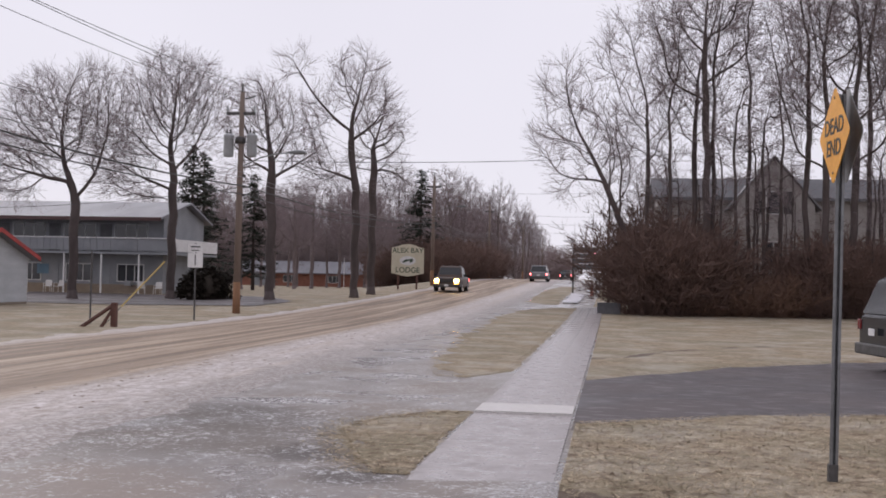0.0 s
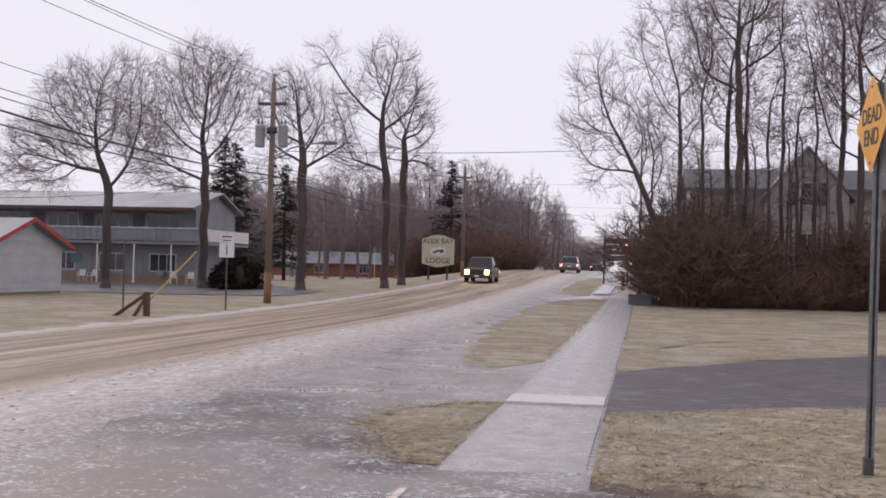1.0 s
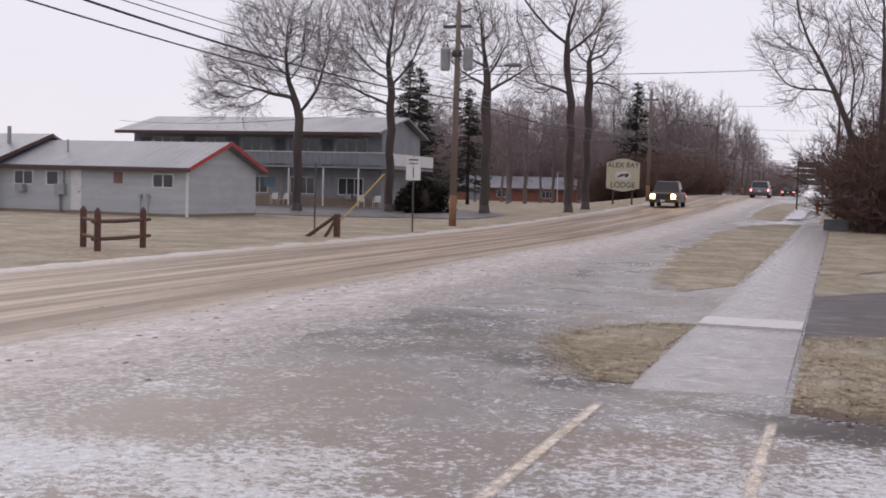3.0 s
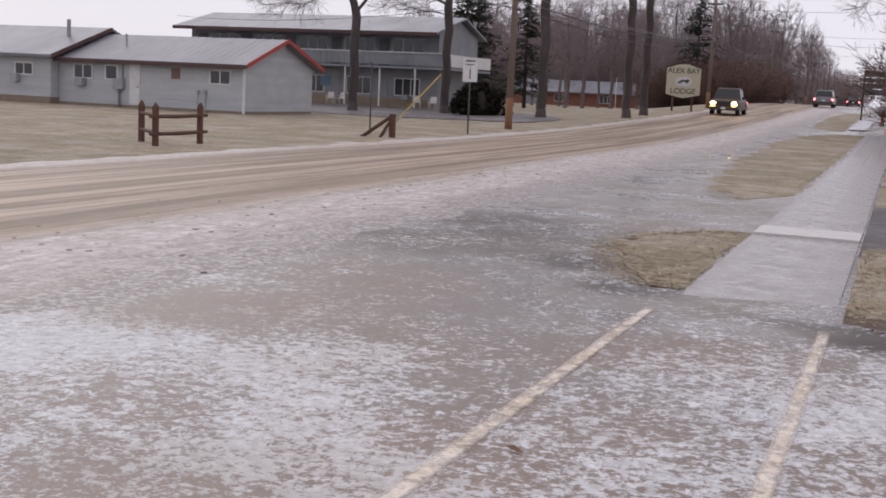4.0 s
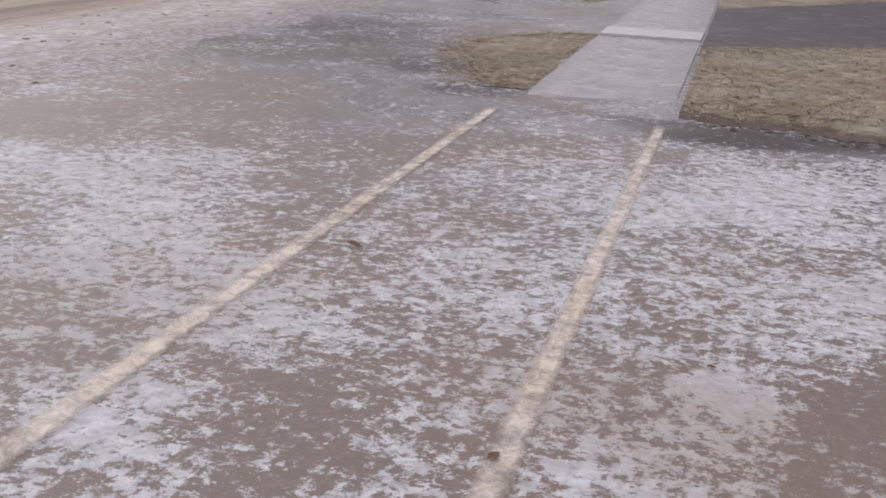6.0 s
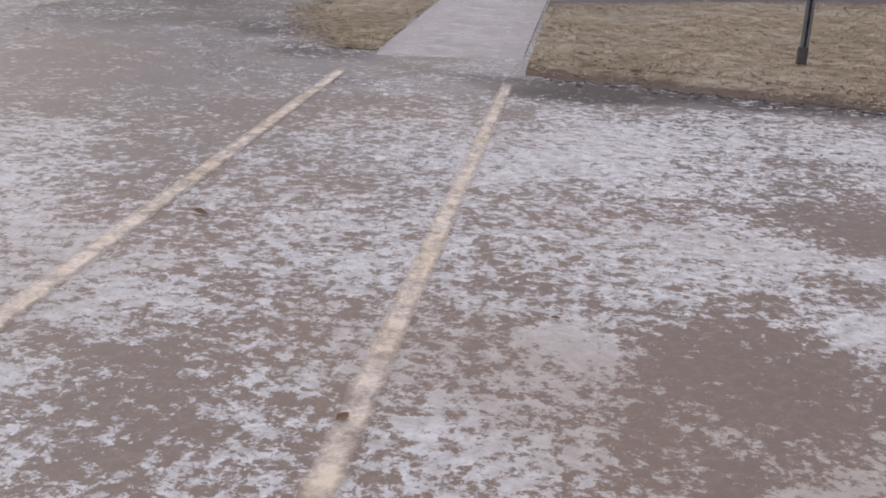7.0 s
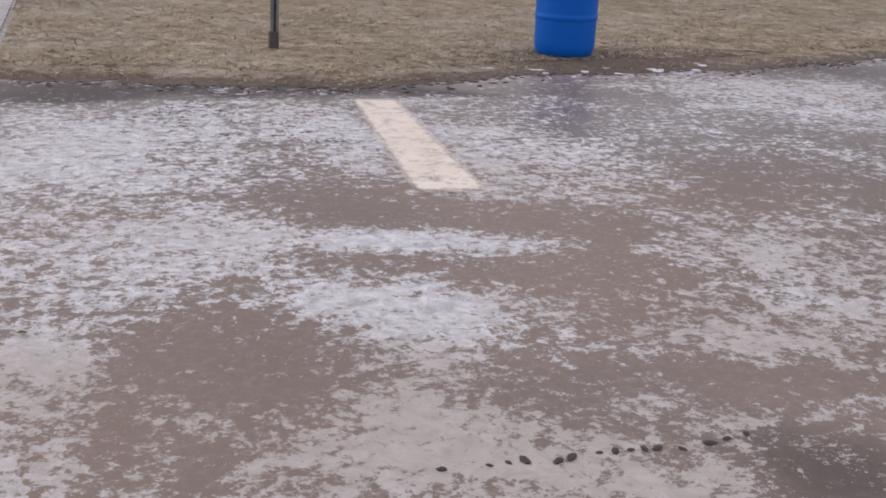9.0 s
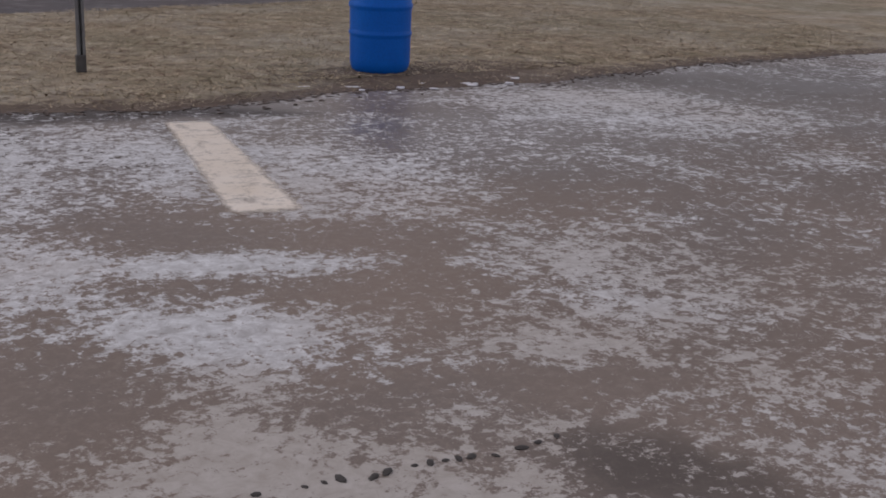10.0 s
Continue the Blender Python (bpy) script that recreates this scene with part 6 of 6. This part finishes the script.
    part("front_bumper", Solid().box(-w * .97, w * .97, y(0) - .10, y(0) + .08, zb - .02, zb + .20, .03), M_DARKSTEEL if kind_of != "sedan" else paint, ob)
    part("rear_bumper", Solid().box(-w * .96, w * .96, y(1) - .08, y(1) + .09, zb - .02, zb + .20, .03), M_DARKSTEEL, ob)
    grille = part("grille", Solid().box(-w * .50, w * .50, y(0) - .02, y(0) + .04, hood * .62, hood * .88, .01), M_BLACK, ob)
    for k in range(4):
        z = hood * (.64 + .06 * k)
        part("grille_bar", Solid().box(-w * .49, w * .49, y(0) - .035, y(0) - .02, z, z + .02), M_DARKSTEEL, grille)
    part("plate", Solid().box(-.15, .15, y(0) - .115, y(0) - .10, zb + .02, zb + .17), M_WHITE, ob, "pale plate")
    part("rear_plate", Solid().box(-.15, .15, y(1) + .09, y(1) + .10, zh * .62, zh * .62 + .14), M_WHITE, ob, "pale plate")
    if kind_of != "sedan":
        for x in (-w * .6, w * .6):
            part("roof_rail", Solid().tube([(x, y(f1 + .06), tall + .05), (x, y(f2 - .04), tall + .05)], .025, 5).tube([(x, y(f1 + .07), tall - .02), (x, y(f1 + .07), tall + .05)], .02, 5).tube([(x, y(f2 - .05), tall - .02), (x, y(f2 - .05), tall + .05)], .02, 5), M_BLACK, ob)
    return ob


vehicle("pickup", spot(-11.5, 82.0, 0, .02), "dark muddy pickup with lit headlights on the road", M_TRUCK, 5.2, 1.95, 1.82, "truck", True, "pickup")
vehicle("estate_car", spot(-7.4, 118.0, 180, .02), "grey car seen from behind on the road", M_SILVER, 4.6, 1.85, 1.65, "suv", False)
vehicle("far_car", spot(-7.0, 175.0, 180, .02), "dark car far along the road with lit tail lights", M_NAVY, 4.5, 1.8, 1.45, "sedan", False)
vehicle("parked_car", spot(7.55, 24.3, 99, .02), "black parked sport utility car on the wet driveway", M_NAVY, 4.7, 1.95, 1.9, "suv", False, "car", 0.62, False)


def traffic_light():
    ob = thing("traffic_light", spot(-3.2, 215.0, 0), "traffic light showing red far along the road", "traffic light")
    part("mast", Solid().tube([(2.5, 0, -.2), (2.5, 0, 5.2), (2.3, 0, 5.5), (-1.0, 0, 5.6)], .09, 7), M_DARKSTEEL, ob)
    head = part("signal_head", Solid().box(-.25, .25, -.2, .2, 4.2, 5.5, .03), M_BLACK, ob)
    part("red_lens", Solid().lathe([(.0, 0), (.22, .0), (.2, .05), (0, .07)], 14), M_SIGNAL, head, "glowing red lens", m=pose(0, -.2, 5.2, 90, 0, 0))
    for z in (4.4, 4.8):
        part("dark_lens", Solid().lathe([(.0, 0), (.16, .0), (.14, .04), (0, .05)], 12), M_GLASS, head, m=pose(0, -.2, z, 90, 0, 0))


traffic_light()

# ---- small debris ----
rng = random.Random(17)
for _ in range(90):
    a = rng.gauss(0, .6)
    k, n = Solid(), 6
    size = rng.uniform(.02, .075)
    pts = [(size * rng.uniform(.6, 1.2) * math.cos(j * 1.047), size * .7 * rng.uniform(.6, 1.2) * math.sin(j * 1.047)) for j in range(n)]
    k.prism(pts, "z", 0.0, rng.uniform(.006, .016))
    single("ice_chip", k, M_WHITE_ICE, pose(6.0 + a, 8.68 + rng.gauss(0, .20) - .05 * a, .016, 0, 0, rng.uniform(0, 360)), "flat chip of white ice on wet ground", "ice", "ice chips")
clods = ((1.60, 2.56), (1.74, 2.53), (1.80, 2.525), (1.85, 2.52), (1.94, 2.48), (1.99, 2.485), (2.08, 2.48), (2.13, 2.47), (2.18, 2.46), (2.22, 2.45), (2.26, 2.44), (2.33, 2.41), (2.43, 2.41), (2.50, 2.415), (2.58, 2.42))


def lump(name, m, size, mat, label, category, group):
    k = Solid()
    rings = []
    for z, f in ((0, .8), (.35, 1.0), (.7, .7), (.9, .25)):
        rings.append([(size * f * (1 + rng.uniform(-.25, .25)) * math.cos(a * .785), size * .6 * f * (1 + rng.uniform(-.25, .25)) * math.sin(a * .785), size * .5 * z) for a in range(8)])
    k.loft(rings)
    return single(name, k, mat, m, label, category, group)


for x, y in clods:
    lump("grit_clod", pose(x, y, .011, 0, 0, rng.uniform(0, 180)), rng.uniform(.012, .026), M_DIRT, "dark wet clod lying on the icy asphalt", "debris", "clods on the lot")
for _ in range(260):
    s = 8 + 34 * rng.random() ** 1.3
    u = -7.0 + rng.gauss(0, .75) - 0.02 * s
    x, y = xy(u, s)
    lump("slush_clod", pose(x, y, height(u, s) + .015, 0, 0, rng.uniform(0, 180)), rng.uniform(.012, .045), M_SLUSH, "dirty lump of frozen slush on the road shoulder", "debris", "slush lumps")
def leaf(x, y, z, size):
    k = Solid().face_set([(0, -1, 0), (.45, -.3, .12), (.3, .5, .1), (0, 1, .15), (-.35, .4, .12), (-.45, -.3, .1), (0, 0, .02)], [(0, 1, 6), (1, 2, 6), (2, 3, 6), (3, 4, 6), (4, 5, 6), (5, 0, 6)])
    return single("dead_leaf", k, M_LEAF, pose(x, y, z, rng.uniform(-15, 15), rng.uniform(-15, 15), rng.uniform(0, 360)) @ Matrix.Scale(size, 4), "wet brown dead leaf", "leaf", "dead leaves")


leaf(-0.88, 5.10, .024, .045)
leaf(-0.10, 3.12, .024, .035)
leaf(0.62, 3.95, .024, .03)
for _ in range(34):
    u = rng.uniform(0, 10)
    s = lerp_at(NEAR_RIM, u) + rng.uniform(0, 3.5)
    x, y = xy(u, s)
    leaf(x, y, .11, rng.uniform(.025, .05))


def mud_rim():
    """Low wet clods and torn turf along the lawn's edge, in one mesh."""
    mud = Solid()
    for _ in range(900):
        u = rng.uniform(-0.3, 11.0)
        s = lerp_at(NEAR_RIM, u) + 0.13 * noise.fractal((u * 1.8, 3.3, 0), 0.6, 2, 5) + rng.gauss(0.05, 0.13)
        size, tall = rng.uniform(0.010, 0.042), rng.uniform(0.003, 0.010)
        turn = rng.uniform(0, 6.283)
        rings = []
        for z, f in ((0.0, 1.0), (0.6, 0.8), (1.0, 0.35)):
            ring = []
            for j in range(6):
                a, r = turn + j * 1.047, size * f * rng.uniform(0.7, 1.25)
                ring.append((u + r * math.cos(a), s + 0.7 * r * math.sin(a), 0.012 + tall * z))
            rings.append(ring)
        mud.loft(rings)
    single("mud_clods", mud, M_MUD, TURNED, "dark wet mud clods along the lawn rim", "mud", kind="stuff")


mud_rim()
